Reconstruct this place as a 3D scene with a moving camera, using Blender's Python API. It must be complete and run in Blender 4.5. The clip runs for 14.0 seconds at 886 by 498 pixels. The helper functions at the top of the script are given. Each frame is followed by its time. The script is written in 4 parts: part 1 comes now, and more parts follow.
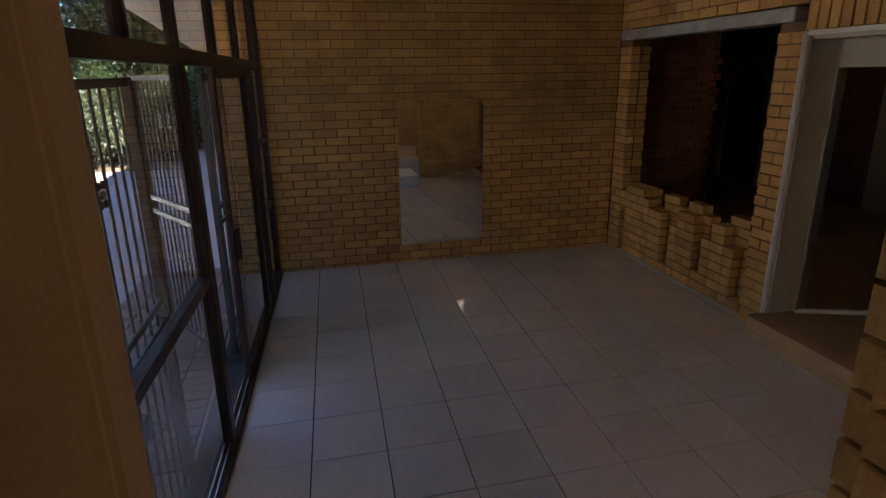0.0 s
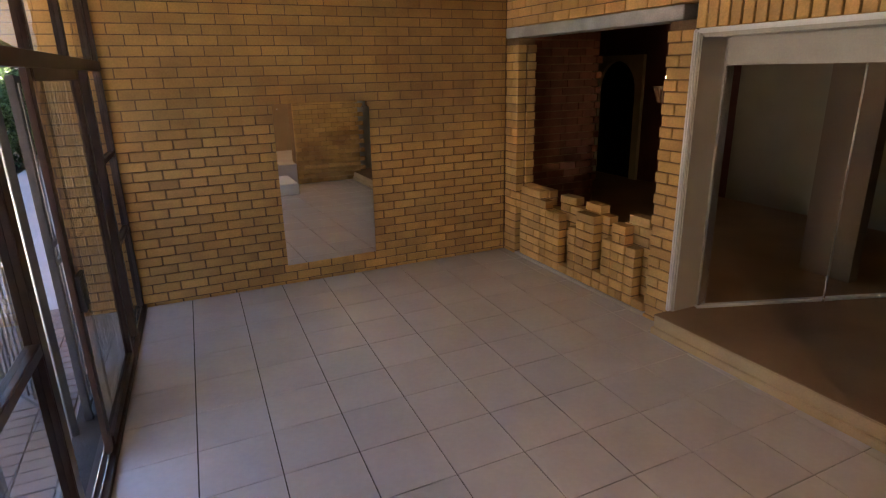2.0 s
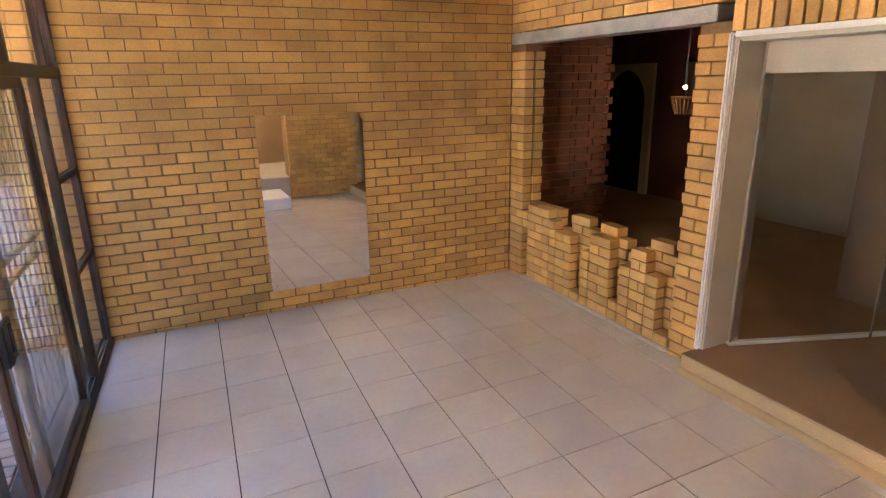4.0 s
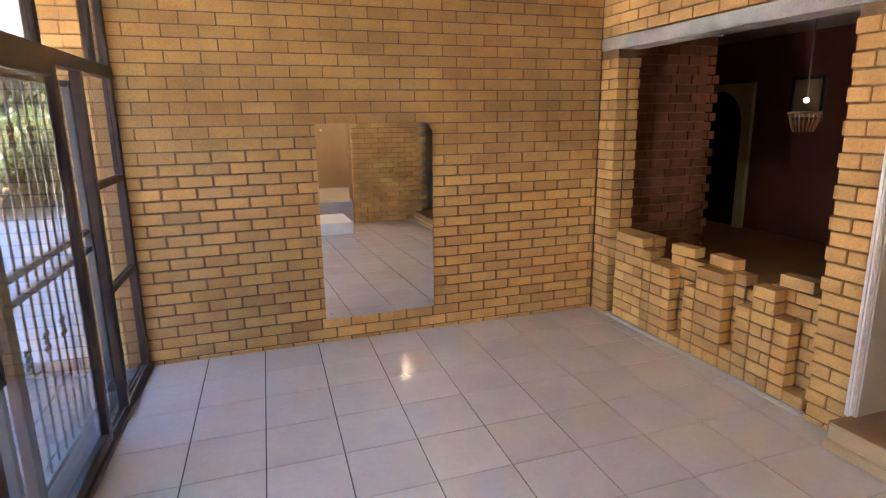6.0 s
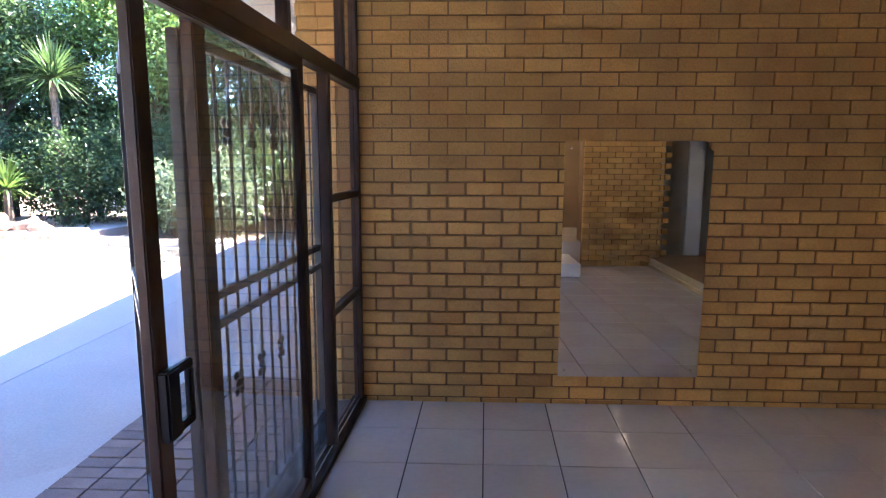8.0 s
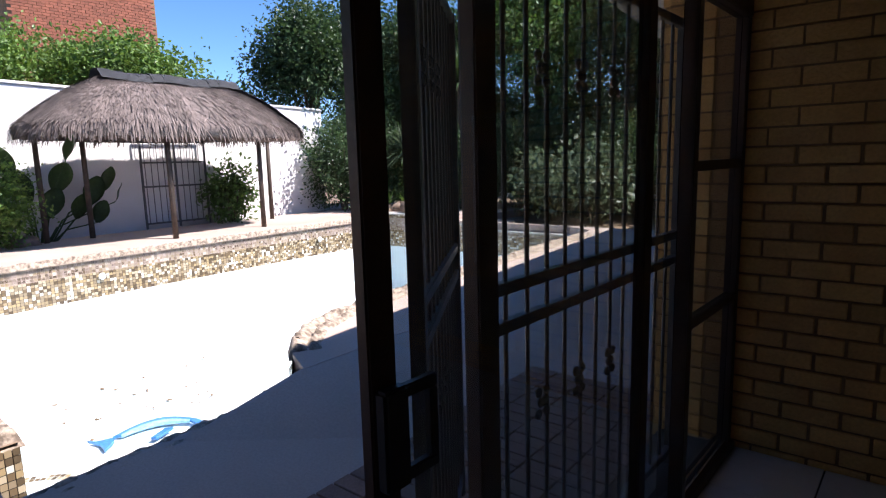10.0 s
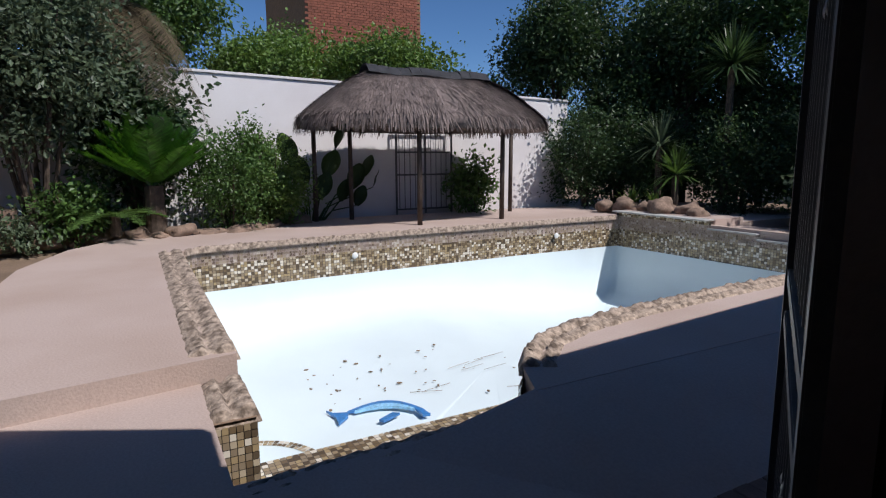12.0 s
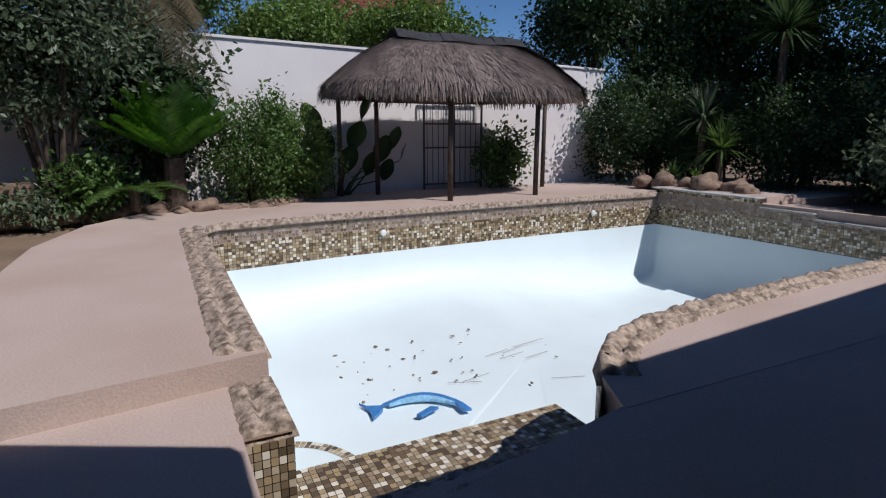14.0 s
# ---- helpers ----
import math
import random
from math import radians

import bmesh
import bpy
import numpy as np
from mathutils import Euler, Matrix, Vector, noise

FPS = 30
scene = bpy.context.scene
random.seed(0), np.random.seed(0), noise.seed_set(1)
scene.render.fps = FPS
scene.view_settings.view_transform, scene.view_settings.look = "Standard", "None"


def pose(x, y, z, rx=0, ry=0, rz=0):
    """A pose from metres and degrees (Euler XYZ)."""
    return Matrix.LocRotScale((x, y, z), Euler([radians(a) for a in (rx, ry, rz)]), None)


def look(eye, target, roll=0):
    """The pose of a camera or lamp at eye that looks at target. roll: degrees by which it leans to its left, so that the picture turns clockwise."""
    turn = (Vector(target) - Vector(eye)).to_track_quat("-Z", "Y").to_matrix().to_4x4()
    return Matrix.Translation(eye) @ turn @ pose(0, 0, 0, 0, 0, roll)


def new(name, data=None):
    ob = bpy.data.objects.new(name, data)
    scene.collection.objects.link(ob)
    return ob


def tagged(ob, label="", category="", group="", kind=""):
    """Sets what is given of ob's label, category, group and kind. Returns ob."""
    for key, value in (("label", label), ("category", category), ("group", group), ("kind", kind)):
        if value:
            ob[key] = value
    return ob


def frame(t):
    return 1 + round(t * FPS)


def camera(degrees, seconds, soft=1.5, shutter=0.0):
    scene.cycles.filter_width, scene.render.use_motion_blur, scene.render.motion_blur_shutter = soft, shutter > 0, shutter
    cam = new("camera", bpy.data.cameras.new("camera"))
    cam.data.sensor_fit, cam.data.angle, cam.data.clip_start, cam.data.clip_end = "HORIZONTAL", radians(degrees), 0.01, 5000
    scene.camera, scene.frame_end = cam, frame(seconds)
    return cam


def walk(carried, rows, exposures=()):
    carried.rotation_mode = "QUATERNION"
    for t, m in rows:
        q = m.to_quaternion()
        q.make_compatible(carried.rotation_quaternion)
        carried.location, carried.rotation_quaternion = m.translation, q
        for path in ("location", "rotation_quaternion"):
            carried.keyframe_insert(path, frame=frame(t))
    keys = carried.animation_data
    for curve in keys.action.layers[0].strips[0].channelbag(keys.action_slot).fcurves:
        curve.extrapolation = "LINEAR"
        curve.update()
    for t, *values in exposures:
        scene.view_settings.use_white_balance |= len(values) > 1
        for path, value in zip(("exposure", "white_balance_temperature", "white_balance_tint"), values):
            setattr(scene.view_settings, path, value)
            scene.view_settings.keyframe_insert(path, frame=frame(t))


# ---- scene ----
cam = camera(75.3, 14.0, 1.2)
PATH = [
    (0, (0.417, -5.96, 1.972), (0.843, -4.095, 1.389), -0.9),
    (0.5, (0.348, -5.813, 1.991), (0.982, -4.012, 1.394), -1.1),
    (1, (0.356, -5.658, 1.994), (1.092, -3.897, 1.395), -1.1),
    (1.5, (0.406, -5.538, 1.977), (1.192, -3.796, 1.385), -1.2),
    (2, (0.422, -5.474, 1.976), (1.236, -3.745, 1.384), -1.2),
    (4.5, (0.699, -4.881, 1.958), (1.516, -3.14, 1.411), -1.1),
    (5, (0.735, -4.751, 1.913), (1.53, -2.991, 1.392), -1.0),
    (5.5, (0.751, -4.553, 1.807), (1.484, -2.754, 1.334), -0.9),
    (6, (0.782, -4.428, 1.752), (1.42, -2.585, 1.307), -0.8),
    (6.5, (0.806, -4.22, 1.663), (1.311, -2.327, 1.261), -0.7),
    (7, (0.793, -4.05, 1.637), (1.095, -2.107, 1.274), -0.5),
    (7.5, (0.744, -3.843, 1.595), (0.842, -1.871, 1.275), -0.2),
    (8, (0.682, -3.667, 1.572), (0.615, -1.689, 1.281), 0.2),
    (8.2, (0.662, -3.584, 1.556), (0.529, -1.609, 1.27), 0.3),
    (10.3, (0.568, -2.869, 1.435), (-0.783, -1.427, 1.128), -1.4),
    (10.5, (0.496, -2.805, 1.445), (-0.916, -1.422, 1.137), -1.1),
    (11, (0.385, -2.684, 1.434), (-1.208, -1.512, 1.135), -0.7),
    (11.5, (0.259, -2.643, 1.435), (-1.436, -1.625, 1.131), -0.3),
    (12, (0.035, -2.613, 1.389), (-1.704, -1.674, 1.081), -0.3),
    (12.5, (-0.105, -2.603, 1.357), (-1.851, -1.694, 1.001), -0.3),
    (13, (-0.269, -2.604, 1.364), (-2.014, -1.711, 0.97), -0.3),
    (13.5, (-0.442, -2.588, 1.375), (-2.191, -1.703, 0.978), -0.1),
    (14, (-0.594, -2.577, 1.373), (-2.347, -1.7, 0.975), -0.1),
]
walk(cam, [(t, look(e, g, r)) for t, e, g, r in PATH],
     [(0, 2.85, 7300, 19), (0.5, 3.05, 7300, 19), (1, 3.42, 7500, 20), (1.5, 3.95, 7800, 20), (2, 4.35, 8000, 20), (4.5, 5.65, 7900, 20), (5, 5.65, 7700, 20), (6, 5.6, 6900, 19), (7, 5.15, 6200, 19),
      (7.5, 4.85, 6200, 19), (8.2, 4.2, 6400, 19), (10.3, 0.85, 6300, 15), (11, 0.36, 6250, 14), (12, -0.2, 6250, 14), (14, -0.36, 6250, 14)])

# world and sun
SUN_EL, SUN_DIR = radians(53), Vector((0.86, 0.5, 0)).normalized()
world = bpy.data.worlds.new("sky")
scene.world = world
world.use_nodes = True
sky = world.node_tree.nodes.new("ShaderNodeTexSky")
sky.sky_type, sky.sun_disc, sky.sun_elevation = "NISHITA", False, SUN_EL
sky.sun_rotation = math.atan2(SUN_DIR.x, SUN_DIR.y)
sky.altitude, sky.air_density, sky.dust_density, sky.ozone_density = 1600, 0.9, 0.05, 5.0
deep = world.node_tree.nodes.new("ShaderNodeHueSaturation")
deep.inputs["Saturation"].default_value, deep.inputs["Value"].default_value = 1.12, 0.94
world.node_tree.links.new(sky.outputs[0], deep.inputs["Color"])
world.node_tree.links.new(deep.outputs[0], world.node_tree.nodes["Background"].inputs[0])
world.node_tree.nodes["Background"].inputs[1].default_value = 0.11
sun = new("sun", bpy.data.lights.new("sun", "SUN"))
sun.data.energy, sun.data.angle, sun.data.color = 5.0, radians(0.5), (1, 0.965, 0.91)
sv = SUN_DIR * math.cos(SUN_EL) + Vector((0, 0, math.sin(SUN_EL)))
sun.matrix_world = look(sv * 30, (0, 0, 0))


def lamp(name, at, watts, colour, radius):
    ob = new(name, bpy.data.lights.new(name, "POINT"))
    ob.data.energy, ob.data.color, ob.data.shadow_soft_size = watts, colour, radius
    ob.location = at
    return ob


lamp("downlight_or_fill_bulb", (3.3, -5.0, 2.68), 0.1, (1, 0.8, 0.56), 0.02)
# unseen fill lamp, added to brighten the closed entry room
lamp("downlight_or_fill_bulb", (1.6, -6.6, 2.6), 2.5, (1, 0.78, 0.52), 0.02)
lamp("pendant_bulb", (5.5, -0.58, 1.86), 0.06, (1, 0.6, 0.3), 0.04)


# materials
def material(name, colour, rough=0.6, metal=0.0, vary=0.12, scale=6.0, fine=90.0, bump=0.1, island=0.0, per_object=0.0, second=None, gloss=0.5):
    m = bpy.data.materials.new(name)
    m.use_nodes = True
    nt = m.node_tree
    N, L = nt.nodes, nt.links
    b = N["Principled BSDF"]
    b.inputs["Roughness"].default_value, b.inputs["Metallic"].default_value = rough, metal
    b.inputs["Specular IOR Level"].default_value = gloss
    co = N.new("ShaderNodeTexCoord")
    n1, n2 = N.new("ShaderNodeTexNoise"), N.new("ShaderNodeTexNoise")
    n1.inputs["Scale"].default_value, n2.inputs["Scale"].default_value = scale, fine
    n1.inputs["Detail"].default_value = n2.inputs["Detail"].default_value = 3
    where = co.outputs["Object"]
    if per_object:
        info, add = N.new("ShaderNodeObjectInfo"), N.new("ShaderNodeVectorMath")
        sc = N.new("ShaderNodeMath")
        sc.operation = "MULTIPLY"
        sc.inputs[1].default_value = 37.0
        L.new(info.outputs["Random"], sc.inputs[0])
        L.new(where, add.inputs[0])
        L.new(sc.outputs[0], add.inputs[1])
        where = add.outputs[0]
    for n in (n1, n2):
        L.new(where, n.inputs["Vector"])
    mix = N.new("ShaderNodeMix")
    mix.data_type = "RGBA"
    c2 = second or tuple(c * (1 - 2.2 * vary) for c in colour)
    mix.inputs[6].default_value, mix.inputs[7].default_value = (*c2, 1), (*colour, 1)
    ramp = N.new("ShaderNodeMapRange")
    ramp.inputs[1].default_value, ramp.inputs[2].default_value = 0.33, 0.62
    L.new(n1.outputs["Fac"], ramp.inputs[0])
    L.new(ramp.outputs[0], mix.inputs[0])
    last = mix.outputs[2]
    hsv = N.new("ShaderNodeHueSaturation")
    L.new(last, hsv.inputs["Color"])
    grain = N.new("ShaderNodeMapRange")
    grain.inputs[1].default_value, grain.inputs[2].default_value = 0.3, 0.7
    grain.inputs[3].default_value, grain.inputs[4].default_value = 1 - vary, 1 + vary
    L.new(n2.outputs["Fac"], grain.inputs[0])
    val = grain.outputs[0]
    for amount, kind, socket in ((island, "ShaderNodeNewGeometry", "Random Per Island"), (per_object, "ShaderNodeObjectInfo", "Random")):
        if amount:
            r = N.new(kind)
            mr = N.new("ShaderNodeMapRange")
            mr.inputs[3].default_value, mr.inputs[4].default_value = 1 - amount, 1 + amount
            L.new(r.outputs[socket], mr.inputs[0])
            mu = N.new("ShaderNodeMath")
            mu.operation = "MULTIPLY"
            L.new(val, mu.inputs[0])
            L.new(mr.outputs[0], mu.inputs[1])
            val = mu.outputs[0]
    L.new(val, hsv.inputs["Value"])
    L.new(hsv.outputs[0], b.inputs["Base Color"])
    if bump:
        bp = N.new("ShaderNodeBump")
        bp.inputs["Strength"].default_value, bp.inputs["Distance"].default_value = min(1, bump * 3), 0.006
        L.new(n2.outputs["Fac"], bp.inputs["Height"])
        L.new(bp.outputs[0], b.inputs["Normal"])
    return m


BRICK = material("yellow_face_brick", (0.64, 0.365, 0.122), 0.75, vary=0.1, scale=3, fine=70, bump=0.22, island=0.13, per_object=0.13, second=(0.50, 0.272, 0.092))
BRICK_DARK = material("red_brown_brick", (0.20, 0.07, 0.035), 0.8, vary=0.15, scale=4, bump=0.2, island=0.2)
MORTAR = material("brown_mortar", (0.25, 0.145, 0.07), 0.9, bump=0.3, scale=9)
CONCRETE = material("grey_concrete", (0.46, 0.45, 0.43), 0.85, scale=5, bump=0.25)
TILE = material("cream_floor_tile", (0.60, 0.55, 0.52), 0.10, vary=0.03, scale=2.2, fine=30, bump=0.012, per_object=0.03, second=(0.55, 0.495, 0.47))
GROUT = material("dark_grout", (0.05, 0.036, 0.03), 0.9, bump=0.2)
PLASTER = material("beige_plaster", (0.50, 0.46, 0.39), 0.7, vary=0.04, scale=2, bump=0.05)
TAN_PLASTER = material("tan_plaster", (0.36, 0.30, 0.20), 0.7, vary=0.05, scale=2, bump=0.05)
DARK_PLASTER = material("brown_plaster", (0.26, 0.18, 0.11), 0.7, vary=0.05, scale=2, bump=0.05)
CEILING = material("white_ceiling", (0.74, 0.72, 0.68), 0.9, vary=0.03, scale=2, bump=0.04)
FRAME = material("brown_painted_steel", (0.055, 0.028, 0.020), 0.38, vary=0.1, scale=8, bump=0.04)
GATE = material("dark_gate_steel", (0.085, 0.082, 0.088), 0.4, vary=0.12, scale=10, bump=0.05)
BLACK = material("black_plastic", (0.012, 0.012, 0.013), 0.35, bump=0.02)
CHROME = material("aluminium_trim", (0.75, 0.74, 0.72), 0.25, metal=0.9, vary=0.05, bump=0.02)
MIRROR = material("mirror_silver", (0.90, 0.92, 0.91), 0.015, metal=1.0, vary=0.0, bump=0)
CARPET = material("tan_carpet", (0.34, 0.20, 0.10), 0.95, vary=0.1, scale=1.5, fine=160, bump=0.3)
RISER = material("tan_step_paint", (0.56, 0.40, 0.22), 0.6, vary=0.06, scale=3, bump=0.08)
WHITE = material("white_gloss_paint", (0.78, 0.77, 0.75), 0.4, vary=0.04, scale=3, bump=0.04)
RED_WALL = material("dark_red_plaster", (0.15, 0.045, 0.03), 0.8, scale=1.5, bump=0.08)
BEADS = material("smoky_glass_beads", (0.22, 0.14, 0.09), 0.2, vary=0.1, bump=0.02)
CREAM = material("cream_paint", (0.55, 0.50, 0.34), 0.6, vary=0.06, scale=3, bump=0.04)
DECK = material("pink_concrete_deck", (0.46, 0.36, 0.315), 0.85, vary=0.07, scale=0.7, fine=60, bump=0.2, second=(0.41, 0.31, 0.26))
PAVER = material("brown_clay_paver", (0.24, 0.14, 0.105), 0.85, vary=0.12, scale=5, bump=0.25, per_object=0.16, island=0.16)
COPING = material("rough_sandstone", (0.47, 0.37, 0.29), 0.9, vary=0.25, scale=16, fine=55, bump=0.33, island=0.14, second=(0.13, 0.095, 0.07))
POOL = material("white_pool_plaster", (0.69, 0.785, 0.81), 0.55, vary=0.03, scale=0.6, bump=0.06)
SAND = material("dry_garden_soil", (0.22, 0.15, 0.10), 0.95, vary=0.15, scale=1.2, fine=40, bump=0.35)
GARDEN_WALL = material("white_rendered_wall", (0.72, 0.69, 0.685), 0.85, vary=0.04, scale=0.8, bump=0.12, second=(0.66, 0.615, 0.605))
THATCH = material("weathered_thatch", (0.20, 0.155, 0.14), 0.95, vary=0.2, scale=3, fine=50, bump=0.3, island=0.35)
THATCH_CAP = material("grey_ridge_cap", (0.07, 0.07, 0.08), 0.7, vary=0.1, scale=6, bump=0.1)
POLE = material("dark_timber_pole", (0.075, 0.05, 0.038), 0.7, vary=0.2, scale=9, bump=0.15)
ROCK = material("garden_rock", (0.27, 0.185, 0.135), 0.9, vary=0.2, scale=6, fine=30, bump=0.35)
BARK = material("tree_bark", (0.10, 0.07, 0.05), 0.9, vary=0.25, scale=9, bump=0.35)
RED_BRICK = material("far_red_brick", (0.26, 0.085, 0.05), 0.85, vary=0.12, scale=5, bump=0.2, island=0.15)
# made pale so the unseen eave bounces light into the shade below
SOFFIT = material("pale_eave_bounce", (0.30, 0.275, 0.24), 0.8, vary=0.05, scale=3, bump=0.05)
ROOF = material("dark_roof", (0.06, 0.05, 0.05), 0.8, bump=0.1)
BLUE = material("blue_mosaic", (0.05, 0.22, 0.55), 0.3, vary=0.15, scale=30, bump=0.05, island=0.3)
LIGHT_BLUE = material("pale_blue_mosaic", (0.25, 0.5, 0.72), 0.3, vary=0.15, scale=30, bump=0.05, island=0.3)
DEBRIS = material("dead_leaf", (0.22, 0.15, 0.09), 0.9, vary=0.2, island=0.3)


def leaf_material(name, colour, rough=0.45, spread=0.35):
    m = material(name, colour, rough, vary=0.15, scale=1.3, fine=20, bump=0, island=spread, gloss=0.4)
    b = m.node_tree.nodes["Principled BSDF"]
    N, L = m.node_tree.nodes, m.node_tree.links
    through_leaf, mixed = N.new("ShaderNodeBsdfTranslucent"), N.new("ShaderNodeMixShader")
    tint = N.new("ShaderNodeHueSaturation")
    tint.inputs["Hue"].default_value, tint.inputs["Saturation"].default_value, tint.inputs["Value"].default_value = 0.48, 1.1, 1.5
    L.new(b.inputs["Base Color"].links[0].from_socket, tint.inputs["Color"])
    L.new(tint.outputs[0], through_leaf.inputs["Color"])
    mixed.inputs[0].default_value = 0.3
    L.new(b.outputs[0], mixed.inputs[1])
    L.new(through_leaf.outputs[0], mixed.inputs[2])
    L.new(mixed.outputs[0], N["Material Output"].inputs["Surface"])
    return m


LEAF = leaf_material("green_leaf", (0.085, 0.16, 0.04))
LEAF_DARK = leaf_material("dark_green_leaf", (0.045, 0.085, 0.03))
LEAF_LIGHT = leaf_material("bright_green_leaf", (0.13, 0.22, 0.05))
LEAF_GREY = leaf_material("grey_green_leaf", (0.11, 0.15, 0.085))
FROND = leaf_material("cycad_frond", (0.065, 0.19, 0.026), 0.4)
DRY = leaf_material("dry_palm_frond", (0.13, 0.10, 0.055), 0.7)


def mosaic_material(name, tones):
    m = material(name, tones[0], 0.22, vary=0.05, bump=0)
    nt = m.node_tree
    N, L = nt.nodes, nt.links
    geo, ramp = N.new("ShaderNodeNewGeometry"), N.new("ShaderNodeValToRGB")
    ramp.color_ramp.interpolation = "CONSTANT"
    els = ramp.color_ramp.elements
    while len(els) < len(tones):
        els.new(0.5)
    for i, c in enumerate(tones):
        els[i].position, els[i].color = i / len(tones), (*c, 1)
    L.new(geo.outputs["Random Per Island"], ramp.inputs[0])
    L.new(ramp.outputs[0], N["Principled BSDF"].inputs["Base Color"])
    return m


MOSAIC = mosaic_material("gold_brown_glass_mosaic", [(0.31, 0.235, 0.145), (0.17, 0.12, 0.07), (0.46, 0.38, 0.27), (0.11, 0.08, 0.05), (0.27, 0.21, 0.14), (0.68, 0.62, 0.52), (0.36, 0.27, 0.15)])

GLASS = bpy.data.materials.new("window_glass")
GLASS.use_nodes = True
gb = GLASS.node_tree.nodes["Principled BSDF"]
gb.inputs["Transmission Weight"].default_value, gb.inputs["Roughness"].default_value, gb.inputs["IOR"].default_value = 1.0, 0.0, 1.45
gb.inputs["Base Color"].default_value = (0.93, 0.95, 0.94, 1)

GLOW = bpy.data.materials.new("lamp_glow")
GLOW.use_nodes = True
GLOW.node_tree.nodes["Principled BSDF"].inputs["Emission Color"].default_value = (1, 0.75, 0.45, 1)
GLOW.node_tree.nodes["Principled BSDF"].inputs["Emission Strength"].default_value = 3


# mesh helpers
def shear(k):
    return lambda v: Vector((v.x + k * v.y, v.y, v.z))


GLASS_SKEW = shear(0.05)


def part(name, bm, mat, parent=None, label="", warp=None, smooth=False):
    if warp:
        for v in bm.verts:
            v.co = warp(v.co)
    me = bpy.data.meshes.new(name)
    bm.normal_update()
    bm.to_mesh(me)
    bm.free()
    me.materials.append(mat)
    if smooth:
        me.shade_smooth()
    ob = new(name, me)
    if parent:
        ob.parent = parent
    if label:
        ob["label"] = label
    return ob


def raw(name, verts, faces, mat, parent=None, label="", smooth=False):
    me = bpy.data.meshes.new(name)
    me.from_pydata(verts, [], faces)
    me.materials.append(mat)
    if smooth:
        me.shade_smooth()
    ob = new(name, me)
    if parent:
        ob.parent = parent
    if label:
        ob["label"] = label
    return ob


def base(name, at, label, category, group="", kind=""):
    ob = new(name)
    ob.location = at
    ob.empty_display_size = 0.1
    bpy.context.view_layer.update()
    return tagged(ob, label, category, group, kind)


def adopt(parent, ob):
    ob.parent = parent
    ob.matrix_parent_inverse = Matrix.Translation(parent.location).inverted()
    return ob


def boxes(specs, bevel=0.0):
    bm = bmesh.new()
    for x0, x1, y0, y1, z0, z1 in specs:
        r = bmesh.ops.create_cube(bm, size=1)
        for v in r["verts"]:
            v.co = Vector(((x0 + x1) / 2 + v.co.x * (x1 - x0), (y0 + y1) / 2 + v.co.y * (y1 - y0), (z0 + z1) / 2 + v.co.z * (z1 - z0)))
    if bevel:
        bmesh.ops.bevel(bm, geom=bm.edges[:], offset=bevel, segments=2, affect="EDGES")
    return bm


def structure(name, specs, mat, bevel=0.0, warp=None, label=""):
    return tagged(part(name, boxes(specs, bevel), mat, None, label, warp), kind="structure")


def rod(bm, a, b, r0, r1=None, n=8):
    a, b = Vector(a), Vector(b)
    r1 = r0 if r1 is None else r1
    m = (b - a).to_track_quat("Z", "Y").to_matrix()
    rings = []
    for p, r in ((a, r0), (b, r1)):
        rings.append([bm.verts.new(p + m @ Vector((r * math.cos(2 * math.pi * i / n), r * math.sin(2 * math.pi * i / n), 0))) for i in range(n)])
    for i in range(n):
        bm.faces.new((rings[0][i], rings[0][(i + 1) % n], rings[1][(i + 1) % n], rings[1][i]))
    bm.faces.new(rings[0][::-1])
    bm.faces.new(rings[1])


def sheet(name, outer, holes, z, mat, thick=0.0):
    """A level sheet with holes cut through."""
    bm = bmesh.new()
    edges = []
    for loop in [outer] + holes:
        vs = [bm.verts.new((p[0], p[1], z)) for p in loop]
        edges += [bm.edges.new((vs[i], vs[(i + 1) % len(vs)])) for i in range(len(vs))]
    bmesh.ops.triangle_fill(bm, use_beauty=True, use_dissolve=False, edges=edges)
    for f in bm.faces:
        if f.normal.z < 0:
            f.normal_flip()
    if thick:
        r = bmesh.ops.extrude_face_region(bm, geom=bm.faces[:])
        for v in [g for g in r["geom"] if isinstance(g, bmesh.types.BMVert)]:
            v.co.z -= thick
        bmesh.ops.recalc_face_normals(bm, faces=bm.faces[:])
    return tagged(part(name, bm, mat), kind="structure")


BL, BH, BJ = 0.2335, 0.0843, 0.010
SUNK = -0.1406    # the lowest course starts under the floor
rng = random.Random(4)


def chipped(lx, ly, lz):
    """One brick with softened arrises, centred on its middle."""
    bm = boxes([(-lx / 2, lx / 2, -ly / 2, ly / 2, -lz / 2, lz / 2)])
    bmesh.ops.bevel(bm, geom=bm.edges[:], offset=0.004, segments=1, affect="EDGES")
    return bm


def brick_mesh(name, lx, ly, lz, mat=None):
    bm = chipped(lx, ly, lz)
    me = bpy.data.meshes.new(name)
    bm.to_mesh(me)
    bm.free()
    me.materials.append(mat or BRICK)
    return me


def courses(length, height, first=0.0):
    """(centre along, length, centre up) of each brick of a running-bond wall."""
    out, row, z = [], 0, 0.0
    while z + BH <= height + 0.03:
        u = -(BL / 2) if row % 2 else 0.0
        u -= first
        while u < length:
            a, b = max(u, 0), min(u + BL, length)
            if b - a > 0.03:
                out.append(((a + b) / 2, b - a - BJ, z + BH / 2))
            u += BL
        row, z = row + 1, z + BH
    return out


